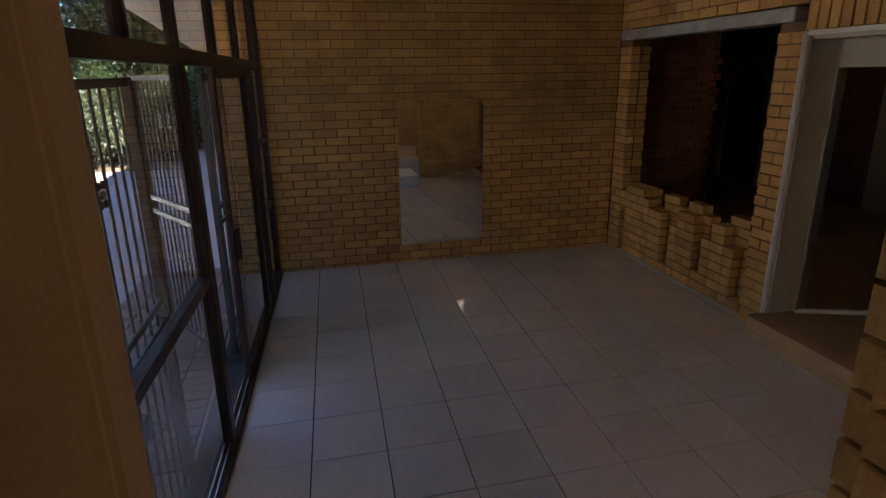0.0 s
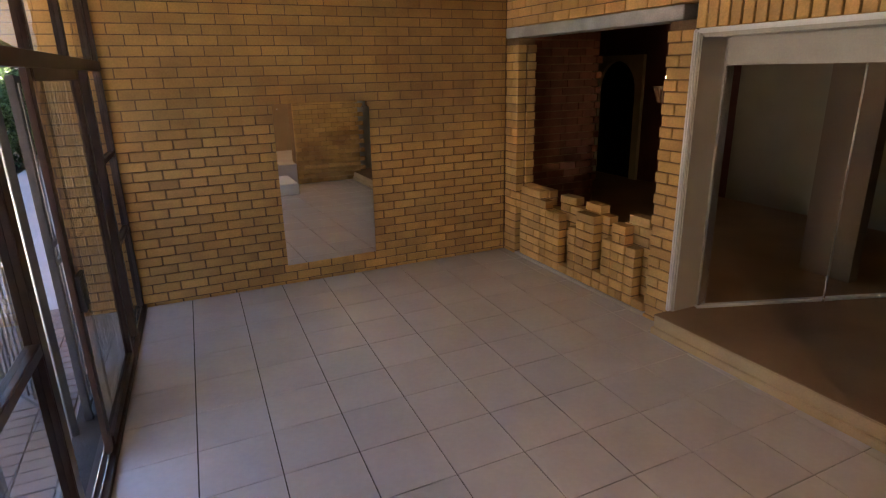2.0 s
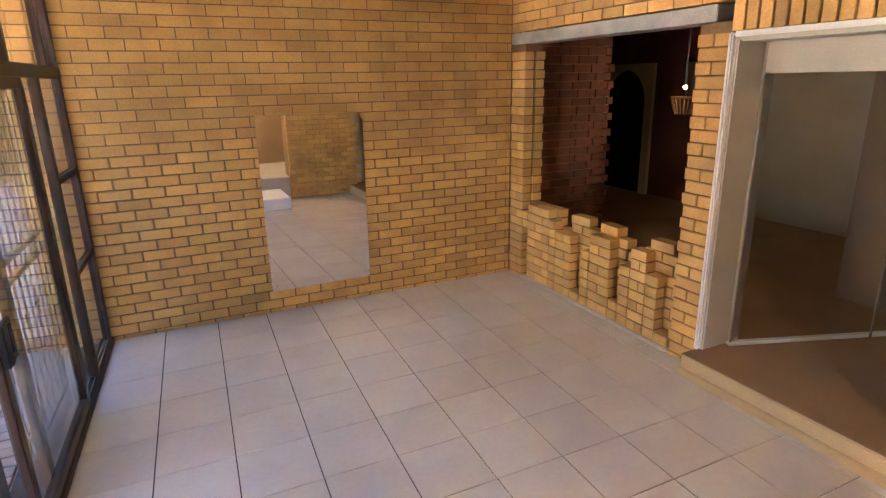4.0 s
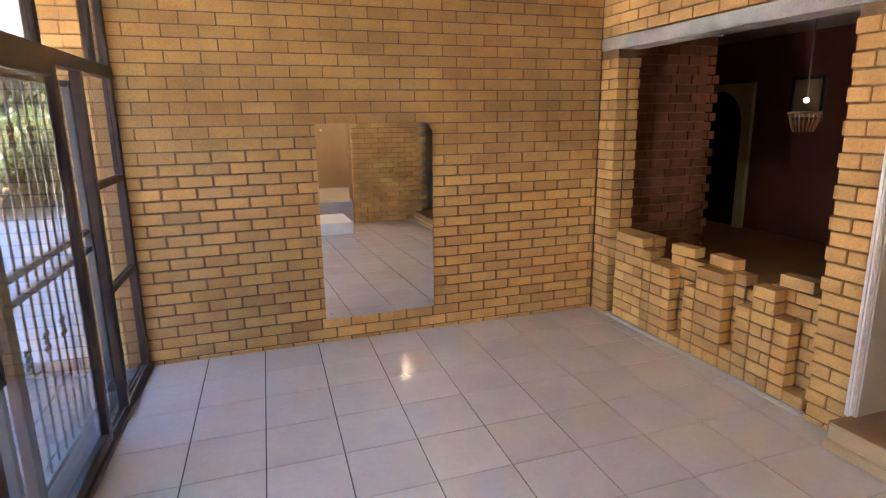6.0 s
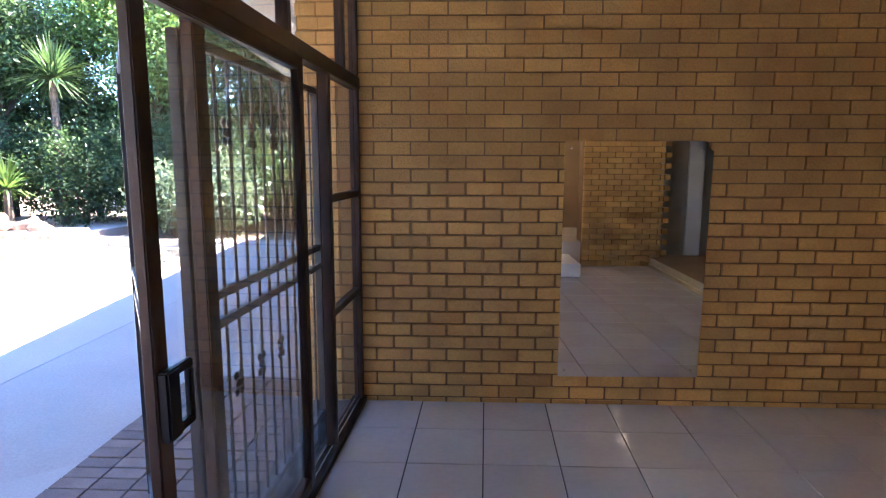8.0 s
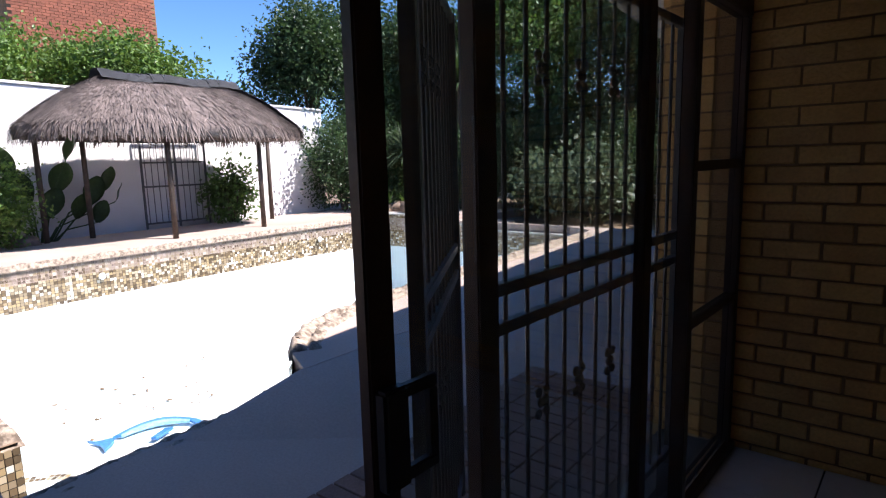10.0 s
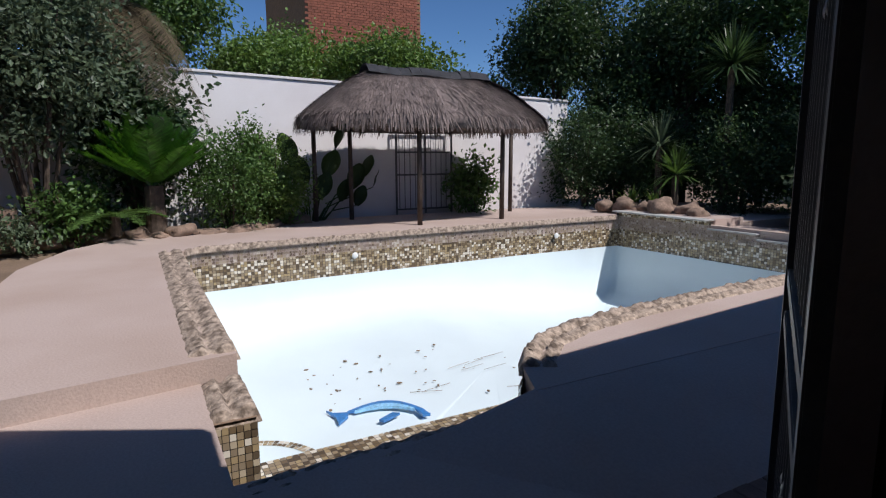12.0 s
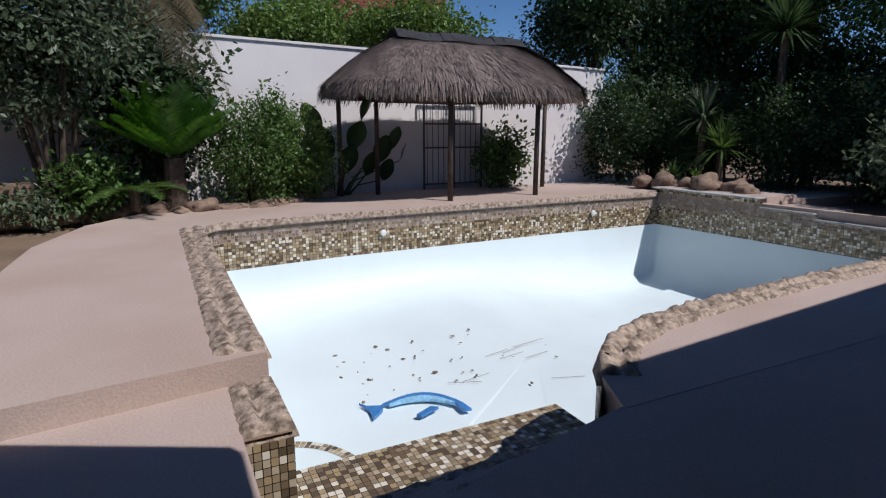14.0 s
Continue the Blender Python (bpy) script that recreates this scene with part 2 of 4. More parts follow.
def lay_bricks(wall, items, depth, along, proud, mat, limit, prefer):
    """Bricks of a wall: the preferred ones as objects, the others joined. along: unit vector; proud: outward vector; items: (point, length)."""
    along, proud = Vector(along), Vector(proud)
    up = Vector((0, 0, 1))
    meshes = {}
    items = sorted(items, key=lambda i: prefer(i[0]))
    verts, faces = [], []
    for k, (p, ln) in enumerate(items):
        p = Vector(p) + proud * rng.uniform(-0.0025, 0.0025)
        turn = rng.uniform(-0.006, 0.006)
        if k < limit:
            key = round(ln, 2)
            if key not in meshes:
                meshes[key] = brick_mesh("brick", key, depth, BH - BJ, mat)
            ob = new("brick", meshes[key])
            rot = Matrix((along, proud, up)).transposed()
            ob.matrix_world = Matrix.Translation(p) @ rot.to_4x4() @ Matrix.Rotation(turn, 4, "Y")
            ob.parent = wall
        else:
            i = len(verts)
            for sx in (-1, 1):
                for sy in (-1, 1):
                    for sz in (-1, 1):
                        verts.append(p + along * (sx * ln / 2) + proud * (sy * depth / 2) + up * (sz * (BH - BJ) / 2))
            for f in ((0, 1, 3, 2), (4, 6, 7, 5), (0, 4, 5, 1), (2, 3, 7, 6), (0, 2, 6, 4), (1, 5, 7, 3)):
                faces.append([i + j for j in f])
    if verts:
        ob = raw("bricks", [tuple(v) for v in verts], faces, mat, wall)
        bm = bmesh.new()
        bm.from_mesh(ob.data)
        bmesh.ops.recalc_face_normals(bm, faces=bm.faces[:])
        bm.to_mesh(ob.data)
        bm.free()
        tagged(ob, kind="stuff")


H = 2.75          # ceiling of the sunken room
W = 3.78          # its width
RAISED = 0.14     # floor beyond the step

# ---- the sunken room ----
tile_bed = structure("floor", [(-0.32, 3.80, -5.4, 0.0, -0.3, -0.008)], GROUT)
wall_north = structure("wall_north", [(-0.36, 4.95, 0.012, 0.22, -0.2, H)], MORTAR)
wall_east = structure("wall_east", [(W + 0.012, W + 0.21, -0.225, 0.0, -0.1, H), (W + 0.012, W + 0.21, -2.45, -2.215, -0.1, 2.28), (W + 0.012, W + 0.22, -5.35, -0.27, 2.40, H), (W + 0.012, W + 0.22, -5.35, -2.45, 2.31, 2.40)], MORTAR)
lintel = structure("lintel", [(W - 0.004, W + 0.224, -2.34, 0.0, 2.285, 2.385)], CONCRETE, 0.006)
wall_south = structure("wall_south", [(1.17, 1.55, -5.75, -5.42, -0.1, H), (2.55, 3.70, -5.75, -5.42, -0.1, H), (0.2, 1.17, -5.75, -5.42, 2.45, H), (1.55, 2.55, -5.75, -5.42, 2.45, H)], MORTAR)
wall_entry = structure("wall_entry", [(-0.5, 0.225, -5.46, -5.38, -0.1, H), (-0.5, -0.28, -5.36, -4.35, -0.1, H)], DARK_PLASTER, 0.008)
ceiling = structure("ceiling", [(-0.45, 9.0, -9.2, 4.3, H, H + 0.12)], CEILING)

# entry room behind, closed around
structure("entry_floor", [(-1.2, 3.69, -9.2, -5.76, -0.1, 0.38), (0.24, 1.165, -5.76, -5.362, -0.1, 0.38), (1.56, 2.54, -5.76, -5.362, -0.1, 0.38)], TILE)
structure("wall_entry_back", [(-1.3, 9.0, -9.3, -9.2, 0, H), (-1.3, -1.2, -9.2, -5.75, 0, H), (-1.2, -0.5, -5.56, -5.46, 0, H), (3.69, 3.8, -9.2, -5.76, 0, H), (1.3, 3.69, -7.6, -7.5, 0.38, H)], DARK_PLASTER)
structure("wall_carpet_room_south", [(3.81, 9.0, -5.75, -5.65, 0, H)], PLASTER)
structure("door_frame", [(4.24, 4.48, -5.65, -5.60, RAISED, 2.05)], WHITE, 0.006)
step = tagged(part("entry_step", boxes([(0.2, 2.36, -5.36, -4.42, 0, 0.185)], 0.008), WHITE), "low white tiled step below the doorway", "step")

# step up to the carpeted room
structure("step_riser", [(3.63, 3.78, -5.36, -2.47, -0.1, RAISED - 0.004), (3.60, 3.632, -5.36, -2.47, -0.1, 0.05)], RISER, 0.006)
structure("carpet_floor", [(3.64, 9.0, -5.65, -2.46, RAISED - 0.06, RAISED), (W + 0.23, 9.0, -2.46, 4.2, RAISED - 0.06, RAISED)], CARPET)

# grey plastered surround of the wide opening, with a white bead
surround = base("opening_surround", (W, -2.46, 0.14), "grey plastered surround of a wide opening with white bead", "surround", kind="structure")
adopt(surround, part("reveal", boxes([(W + 0.01, 4.08, -2.50, -2.452, RAISED, 2.20), (W + 0.01, 4.08, -5.3, -2.50, 2.16, 2.20)], 0.01), PLASTER))
adopt(surround, part("return_wall", boxes([(4.03, 4.09, -2.525, -2.50, RAISED, 2.16), (4.03, 4.09, -5.3, -2.525, 1.975, 2.16)], 0.006), PLASTER))
adopt(surround, part("bead", boxes([(W - 0.018, W + 0.02, -2.478, -2.446, RAISED, 2.215), (W - 0.018, W + 0.02, -5.3, -2.478, 2.185, 2.217)], 0.01), WHITE))
adopt(surround, part("metal_trim", boxes([(4.022, 4.10, -2.537, -2.526, RAISED, 1.97)], 0.003), CHROME))
threshold = part("threshold", boxes([(0, 2.4, -0.025, 0.025, 0, 0.025)], 0.006), WHITE)
threshold.matrix_world = pose(4.02, -2.515, RAISED, 0, 0, -20)
tagged(threshold, "white painted threshold strip across the carpet", "threshold")
tagged(part("corner_trim", boxes([(4.995, 5.01, -2.915, -2.9, RAISED, 1.97)], 0.003), CHROME), "slim metal corner trim standing beyond the opening", "trim")

# rooms beyond, dim
structure("wall_far_east", [(7.6, 7.75, 0.15, 4.2, 0, H)], RED_WALL)
structure("wall_far_east_plain", [(7.6, 7.75, -9.2, 0.146, 0, H)], TAN_PLASTER)
structure("wall_far_north", [(4.95, 9.0, 4.1, 4.25, 0, H), (4.95, 5.05, 0.22, 4.1, 0, H)], RED_WALL)
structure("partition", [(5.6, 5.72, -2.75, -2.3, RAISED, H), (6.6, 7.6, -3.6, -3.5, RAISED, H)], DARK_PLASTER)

arch = base("arched_doorway", (7.55, 2.43, RAISED), "cream wooden surround with a dark arched doorway", "doorway")
bm = bmesh.new()
prof = [(1.88, RAISED), (1.88, 2.17), (3.08, 2.17), (3.08, RAISED), (2.93, RAISED)] + [(2.48 + 0.45 * math.cos(a), 1.58 + 0.5 * math.sin(a)) for a in [math.pi * i / 14 for i in range(15)]] + [(2.03, RAISED)]
f = bm.faces.new([bm.verts.new((7.57, y, z)) for y, z in prof])
r = bmesh.ops.extrude_face_region(bm, geom=[f])
for v in [g for g in r["geom"] if isinstance(g, bmesh.types.BMVert)]:
    v.co.x -= 0.06
bmesh.ops.triangulate(bm, faces=bm.faces[:])
bmesh.ops.recalc_face_normals(bm, faces=bm.faces[:])
adopt(arch, part("surround", bm, CREAM))
# flat black sheet filling the arch from behind
adopt(arch, part("black_backing", boxes([(7.575, 7.595, 1.93, 3.03, RAISED, 2.15)]), BLACK))
PY = 0.88
picture = base("picture_frame", (7.58, 1.1, 1.8), "small dark framed picture on the red wall", "picture")
adopt(picture, part("frame", boxes([(7.56, 7.6, PY, PY + 0.04, 1.66, 2.2), (7.56, 7.6, PY + 0.42, PY + 0.46, 1.66, 2.2), (7.56, 7.6, PY + 0.04, PY + 0.42, 1.66, 1.70), (7.56, 7.6, PY + 0.04, PY + 0.42, 2.16, 2.2)], 0.005), BLACK))
adopt(picture, part("canvas", boxes([(7.585, 7.6, PY + 0.04, PY + 0.42, 1.70, 2.16)]), DARK_PLASTER))
pendant = base("pendant_lamp", (5.5, -0.58, 1.6), "small lit pendant lamp with beaded glass skirt", "lamp")
bm = bmesh.new()
for i in range(18):
    a = math.pi * 2 * i / 18
    rod(bm, (5.5 + 0.13 * math.cos(a), -0.58 + 0.13 * math.sin(a), 1.75), (5.5 + 0.08 * math.cos(a), -0.58 + 0.08 * math.sin(a), 1.59), 0.005, n=5)
bmesh.ops.create_cone(bm, cap_ends=False, segments=18, radius1=0.135, radius2=0.135, depth=0.02, matrix=Matrix.Translation((5.5, -0.58, 1.755)))
adopt(pendant, part("bead_skirt", bm, BEADS))
bm = bmesh.new()
bmesh.ops.create_uvsphere(bm, u_segments=12, v_segments=8, radius=0.02, matrix=Matrix.Translation((5.5, -0.58, 1.86)))
adopt(pendant, part("bulb", bm, GLOW))
bm = bmesh.new()
rod(bm, (5.5, -0.58, 1.88), (5.5, -0.58, H), 0.006, n=6)
adopt(pendant, part("cord", bm, BLACK))
# the second fitting is added, to go with the entry room's fill lamp
for x, y in ((3.3, -5.0), (1.6, -6.6)):
    dl = base("downlight", (x, y, H), "small round recessed ceiling downlight, lit; the entry's is added", "lamp", "ceiling downlights")
    bm = bmesh.new()
    bmesh.ops.create_cone(bm, cap_ends=True, segments=20, radius1=0.018, radius2=0.018, depth=0.02, matrix=Matrix.Translation((x, y, H - 0.016)))
    adopt(dl, part("diffuser", bm, GLOW))
    bm = bmesh.new()
    bmesh.ops.create_cone(bm, cap_ends=True, segments=20, radius1=0.045, radius2=0.06, depth=0.012, matrix=Matrix.Translation((x, y, H - 0.006)))
    adopt(dl, part("rim", bm, CHROME))

# mirror on the brick wall, one corner broken off
mirror = base("wall_mirror", (1.77, -0.01, 0.19), "tall frameless mirror with one broken corner on brick", "mirror")
bm = bmesh.new()
f = bm.faces.new([bm.verts.new((x, -0.012, z)) for x, z in ((1.318, 0.19), (2.224, 0.20), (2.232, 1.66), (2.205, 1.675), (2.195, 1.715), (2.16, 1.722), (1.318, 1.722))])
r = bmesh.ops.extrude_face_region(bm, geom=[f])
for v in [g for g in r["geom"] if isinstance(g, bmesh.types.BMVert)]:
    v.co.y += 0.006
bmesh.ops.recalc_face_normals(bm, faces=bm.faces[:])
adopt(mirror, part("pane", bm, MIRROR))
for x, z in ((1.36, 0.235), (1.36, 1.675), (2.18, 0.245), (2.165, 1.665)):
    bm = bmesh.new()
    bmesh.ops.create_uvsphere(bm, u_segments=10, v_segments=6, radius=0.008, matrix=Matrix.Translation((x, -0.013, z)))
    adopt(mirror, part("screw", bm, CHROME))

# ---- glazed front ----
TR = 2.04
front = base("window_front", (0, 0, 0), "brown steel glazed front with transom and upper lights", "window", kind="structure")


def front_part(name, specs, mat, bevel=0.004, parent=None, label=""):
    return adopt(parent or front, part(name, boxes(specs, bevel), mat, None, label, GLASS_SKEW))


def pane(y0, y1, z0, z1, x=0.0):
    ob = front_part("pane", [(x - 0.003, x + 0.003, y0, y1, z0, z1)], GLASS, 0)
    ob.visible_shadow = False


front_part("transom", [(-0.035, 0.035, -4.35, 0.0, TR - 0.01, TR + 0.065)], FRAME)
front_part("sill_track", [(-0.06, 0.05, -4.35, 0.0, -0.01, 0.03)], FRAME)
front_part("track_rail", [(-0.022, -0.014, -4.35, 0.0, 0.03, 0.045), (0.012, 0.020, -4.35, 0.0, 0.03, 0.045)], CHROME, 0)
front_part("head", [(-0.03, 0.03, -4.35, 0.0, H - 0.06, H)], FRAME)
for y, w in ((-0.045, 0.045), (-0.70, 0.05), (-3.02, 0.08), (-4.35, 0.05)):
    front_part("mullion", [(-0.03, 0.03, y, y + w, 0.03, TR - 0.01)], FRAME)
uy = (-0.045, -0.36, -1.25, -2.13, -3.02, -3.7, -4.35)
for y in uy:
    front_part("upper_mullion", [(-0.028, 0.028, y, y + 0.045, TR + 0.065, H - 0.06)], FRAME)
for a, b in zip(uy[1:], uy):
    pane(a + 0.045, b, TR + 0.065, H - 0.06)
for z in (0.745, 1.37):
    front_part("crossbar", [(-0.025, 0.025, -0.65, -0.045, z, z + 0.04)], FRAME)
for z0, z1 in ((0.03, 0.745), (0.785, 1.37), (1.41, TR - 0.01)):
    pane(-0.65, -0.045, z0, z1)
front_part("crossbar", [(-0.03, 0.03, -4.30, -3.02, 0.97, 1.02)], FRAME)
pane(-4.30, -3.02, 0.03, 0.97)
pane(-4.30, -3.02, 1.02, TR - 0.01)
# fixed leaf
front_part("fixed_stile", [(-0.045, -0.005, -1.965, -1.89, 0.03, TR - 0.01)], FRAME)
pane(-1.89, -0.70, 0.05, TR - 0.01, -0.025)
# sliding leaf, pushed open over the fixed one
door = base("sliding_door", (0.02, -2.2, 0.045), "brown steel framed glass sliding door, pushed open", "door")
for nm, spec in (("lead_stile", (0.0, 0.03, -2.315, -2.25, 0.045, TR - 0.012)), ("trailing_stile", (0.0, 0.04, -1.17, -1.11, 0.045, TR - 0.012)),
                 ("top_rail", (0.0, 0.04, -2.25, -1.17, TR - 0.07, TR - 0.012)), ("bottom_rail", (0.0, 0.04, -2.25, -1.17, 0.045, 0.11))):
    front_part(nm, [spec], FRAME, 0.004, door)
dp = front_part("pane", [(0.012, 0.018, -2.25, -1.17, 0.11, TR - 0.07)], GLASS, 0, door)
dp.visible_shadow = False
lock = front_part("lock", [(0.03, 0.06, -2.31, -2.25, 0.86, 1.05)], BLACK, 0.006, door)
front_part("handle", [(0.03, 0.05, -2.25, -2.165, 1.02, 1.045), (0.03, 0.05, -2.185, -2.165, 0.88, 1.02), (0.03, 0.05, -2.25, -2.165, 0.86, 0.885)], BLACK, 0.004, door)


# ---- security gate folded back outside ----
def gate_leaf(name, a, b, z0, z1, n, label):
    a, b = Vector((a[0], a[1], 0)), Vector((b[0], b[1], 0))
    g = base(name, (a.x, a.y, z0), label, "gate")
    ln = (b - a).length
    turn = math.atan2((b - a).y, (b - a).x)
    m = pose(0, 0, 0, 0, 0, math.degrees(turn))

    def put(nm, bm):
        ob = part(nm, bm, GATE)
        ob.parent = g
        ob.matrix_basis = m
        return ob
    hgt = z1 - z0
    for u in (0.0, ln - 0.045):
        put("gate_stile", boxes([(u, u + 0.045, -0.02, 0.02, -0.05, hgt)], 0.003))
    for z in (0.02, 0.93, 1.04, hgt - 0.04):
        put("gate_rail", boxes([(0.045, ln - 0.045, -0.016, 0.016, z, z + 0.035)], 0.003))
    for i in range(n):
        u = 0.045 + (ln - 0.09) * (i + 1) / (n + 1)
        bm = bmesh.new()
        rod(bm, (u, 0, 0.03), (u, 0, hgt - 0.02), 0.007, n=6)
        put("gate_bar", bm)
    for k, (u, z) in enumerate([(ln * f, z) for z in (0.66, 1.66) for f in (0.23, 0.385, 0.54)]):
        bm = bmesh.new()
        for dz in (-0.035, 0, 0.035):
            for du in (-0.022, 0.022):
                bmesh.ops.create_uvsphere(bm, u_segments=8, v_segments=5, radius=0.018, matrix=Matrix.Translation((u + du * (0.4 if dz == 0 else 1), 0, z + dz)) @ Matrix.Diagonal((1, 0.5, 1, 1)))
        put("gate_ornament", bm)
    return g


gate_leaf("security_gate", (-0.30, -1.95), (-0.84, -1.08), 0.03, 2.0, 10, "dark steel security gate folded open outside the door")
gate_leaf("security_gate", (-0.25, -1.80), (-0.17, -0.30), 0.03, 2.0, 12, "dark steel security gate with bars and flower ornaments")
gate_leaf("security_gate", (-0.36, -4.25), (-0.34, -3.10), -0.10, 1.98, 9, "dark steel burglar bars outside the fixed window")

# ---- the house outside: eave and shade ----
eave = boxes([(-1.2, -0.3, -1.286, 14.0, 2.6, 2.72)])
for v in eave.verts:
    if v.co.x < -1 and v.co.x > -2 and v.co.y > -2.5:
        v.co.x = -1.176 - 0.10 * (v.co.y - 0.69)
for z0, z1 in ((2.6, 2.72),):
    ring = [[eave.verts.new((x, y, z)) for x, y in ((-0.3, -1.29), (-1.47, -1.29), (-2.24, -2.75), (-2.6, -12), (-0.3, -12))] for z in (z0, z1)]
    eave.faces.new(ring[0])
    eave.faces.new(ring[1][::-1])
    for i in range(5):
        eave.faces.new((ring[0][i], ring[1][i], ring[1][(i + 1) % 5], ring[0][(i + 1) % 5]))
# pale all over, acting as a reflector for the paving and the room
tagged(part("roof_eave", eave, SOFFIT), kind="structure")
structure("roof_slab", [(-0.45, 9.2, -9.4, 14.0, H + 0.12, H + 0.3), (-0.45, -0.3, -9.4, 14.0, 2.72, H + 0.12)], ROOF)
structure("outer_wall", [(-0.36, -0.16, 0.22, 14.0, -0.2, H), (-1.3, -0.5, -12, -9.2, -0.2, H)], MORTAR)

# ---- garden: ground, deck and pool ----
UP, LOW = 0.05, -0.116


def resample(pts, step):
    out = [Vector((*pts[0], 0))]
    for a, b in zip(pts, pts[1:]):
        a, b = Vector((*a, 0)), Vector((*b, 0))
        k = max(1, round((b - a).length / step))
        out += [a.lerp(b, (i + 1) / k) for i in range(k)]
    return [(v.x, v.y) for v in out]


# inner rim: left side, far side, deep end, curved near side, recessed shallow end
FAR = [(-9.30, -2.02), (-9.54, -1.8), (-9.76, 0.0), (-9.86, 2.2), (-9.95, 4.9), (-9.93, 7.5)]
NEAR = [(-3.84, 6.6), (-3.80, 5.2), (-3.74, 4.0), (-3.68, 2.6), (-3.57, 1.2), (-3.45, 0.4), (-3.28, -0.04), (-3.02, -0.35), (-2.86, -0.46)]
LEFT = [(-3.37, -2.05), (-4.05, -2.05), (-9.30, -2.02)]
RIM = resample(FAR + [(-4.6, 7.7), (-4.0, 7.3)] + NEAR + [(-2.72, -0.6), (-2.64, -2.30), (-3.37, -2.30), (-3.37, -2.05)] + LEFT[1:], 0.16)[:-1]
cx, cy = -6.6, 1.8
TREADS = ((-10.1, -7.55, 0.16), (-7.55, -6.5, -0.01), (-6.5, -4.3, -0.11))   # stepped wall top at the deep end


def rim_top(p):
    """Height of the finished edge above a point of the rim."""
    if p[1] > 7.4:
        return [z for x0, x1, z in TREADS if x0 <= p[0] <= x1 or x1 == -4.3][0] - 0.012
    return LOW if p[0] > -4.07 and p[1] < -0.5 else UP


def inset(p, d):
    v = Vector((cx - p[0], cy - p[1]))
    return (p[0] + v.x / v.length * d, p[1] + v.y / v.length * d)


ground = sheet("ground", [(60, -60), (60, 70), (-80, 70), (-80, -60)], [RIM], LOW - 0.02, SAND)
structure("house_paving", [(-4.06, -0.1, -7.0, -2.3, LOW - 0.3, LOW), (-2.62, -0.1, -2.3, -0.62, LOW - 0.3, LOW), (-1.4, -0.1, -0.62, 13, LOW - 0.3, LOW)], DECK)
ramp = boxes([(-2.54, -1.4, -0.62, 13, LOW - 0.3, LOW)])
for v in ramp.verts:
    if v.co.x < -2 and v.co.z > LOW - 0.1:
        v.co.z = UP
tagged(part("deck_ramp", ramp, DECK), kind="structure")
tagged(raw("deck_ramp_side", [(-2.54, -0.62, UP), (-2.54, -1.5, LOW), (-1.4, -0.62, LOW), (-2.54, -0.62, LOW - 0.1), (-2.54, -1.5, LOW - 0.1), (-1.4, -0.62, LOW - 0.1)],
           [(0, 1, 2), (0, 3, 4, 1), (1, 4, 5, 2)], DECK), kind="structure")
upper = [p for p in resample([(-2.52, -0.62), (-2.52, 7.76), (-7.6, 7.76), (-7.6, 12.5), (-12.9, 12.5), (-12.9, 1.2), (-12.0, -1.4), (-11.5, -2.75), (-10.3, -3.54), (-8.7, -3.95), (-7.4, -4.0), (-5.8, -3.8), (-3.35, -7.0), (-4.07, -2.05)], 0.5)]
upper_rim = [p for p in RIM if not (p[0] > -4.07 and p[1] < -0.55)]
k = max(range(len(upper_rim)), key=lambda i: (Vector(upper_rim[i]) - Vector(upper_rim[i - 1])).length)
upper_rim = upper_rim[k:] + upper_rim[:k]
# the upper deck runs round the pool, open at the recessed shallow end
bm = bmesh.new()
outer_v = [bm.verts.new((*p, UP)) for p in upper]
rim_v = [bm.verts.new((*p, UP)) for p in upper_rim]
if (rim_v[0].co - outer_v[-1].co).length > (rim_v[-1].co - outer_v[-1].co).length:
    rim_v.reverse()
loop = outer_v + rim_v
edges = [bm.edges.new((loop[i], loop[(i + 1) % len(loop)])) for i in range(len(loop))]
bmesh.ops.triangle_fill(bm, use_beauty=True, use_dissolve=False, edges=edges)
for f in bm.faces:
    if f.normal.z < 0:
        f.normal_flip()
r = bmesh.ops.extrude_face_region(bm, geom=bm.faces[:])
for v in [g for g in r["geom"] if isinstance(g, bmesh.types.BMVert)]:
    v.co.z -= 0.3
bmesh.ops.recalc_face_normals(bm, faces=bm.faces[:])
tagged(part("pool_deck", bm, DECK), kind="structure")

# pool shell: plaster bowl under a mosaic band
pool = base("swimming_pool", (cx, cy, LOW), "empty white plastered swimming pool with mosaic band", "pool", kind="structure")
rings = [(0.03, -0.66), (0.06, -0.84), (0.12, -1.06), (0.30, -1.27), (0.75, -1.40), (1.6, -1.44), (2.4, -1.45)]
verts, faces, n = [], [], len(RIM)
for d, z in rings:
    for p in RIM:
        q = inset(p, d)
        deep = 0.0 if q[1] < 2 else min(0.45, (q[1] - 2) * 0.12)
        verts.append((q[0], q[1], z - (deep if z < -1.1 else 0)))
for a in range(len(rings) - 1):
    for i in range(n):
        faces.append((a * n + i, a * n + (i + 1) % n, (a + 1) * n + (i + 1) % n, (a + 1) * n + i))
verts.append((cx, cy, -1.47))
for i in range(n):
    faces.append(((len(rings) - 1) * n + i, (len(rings) - 1) * n + (i + 1) % n, len(verts) - 1))
adopt(pool, raw("plaster_shell", verts, faces, POOL, smooth=True))
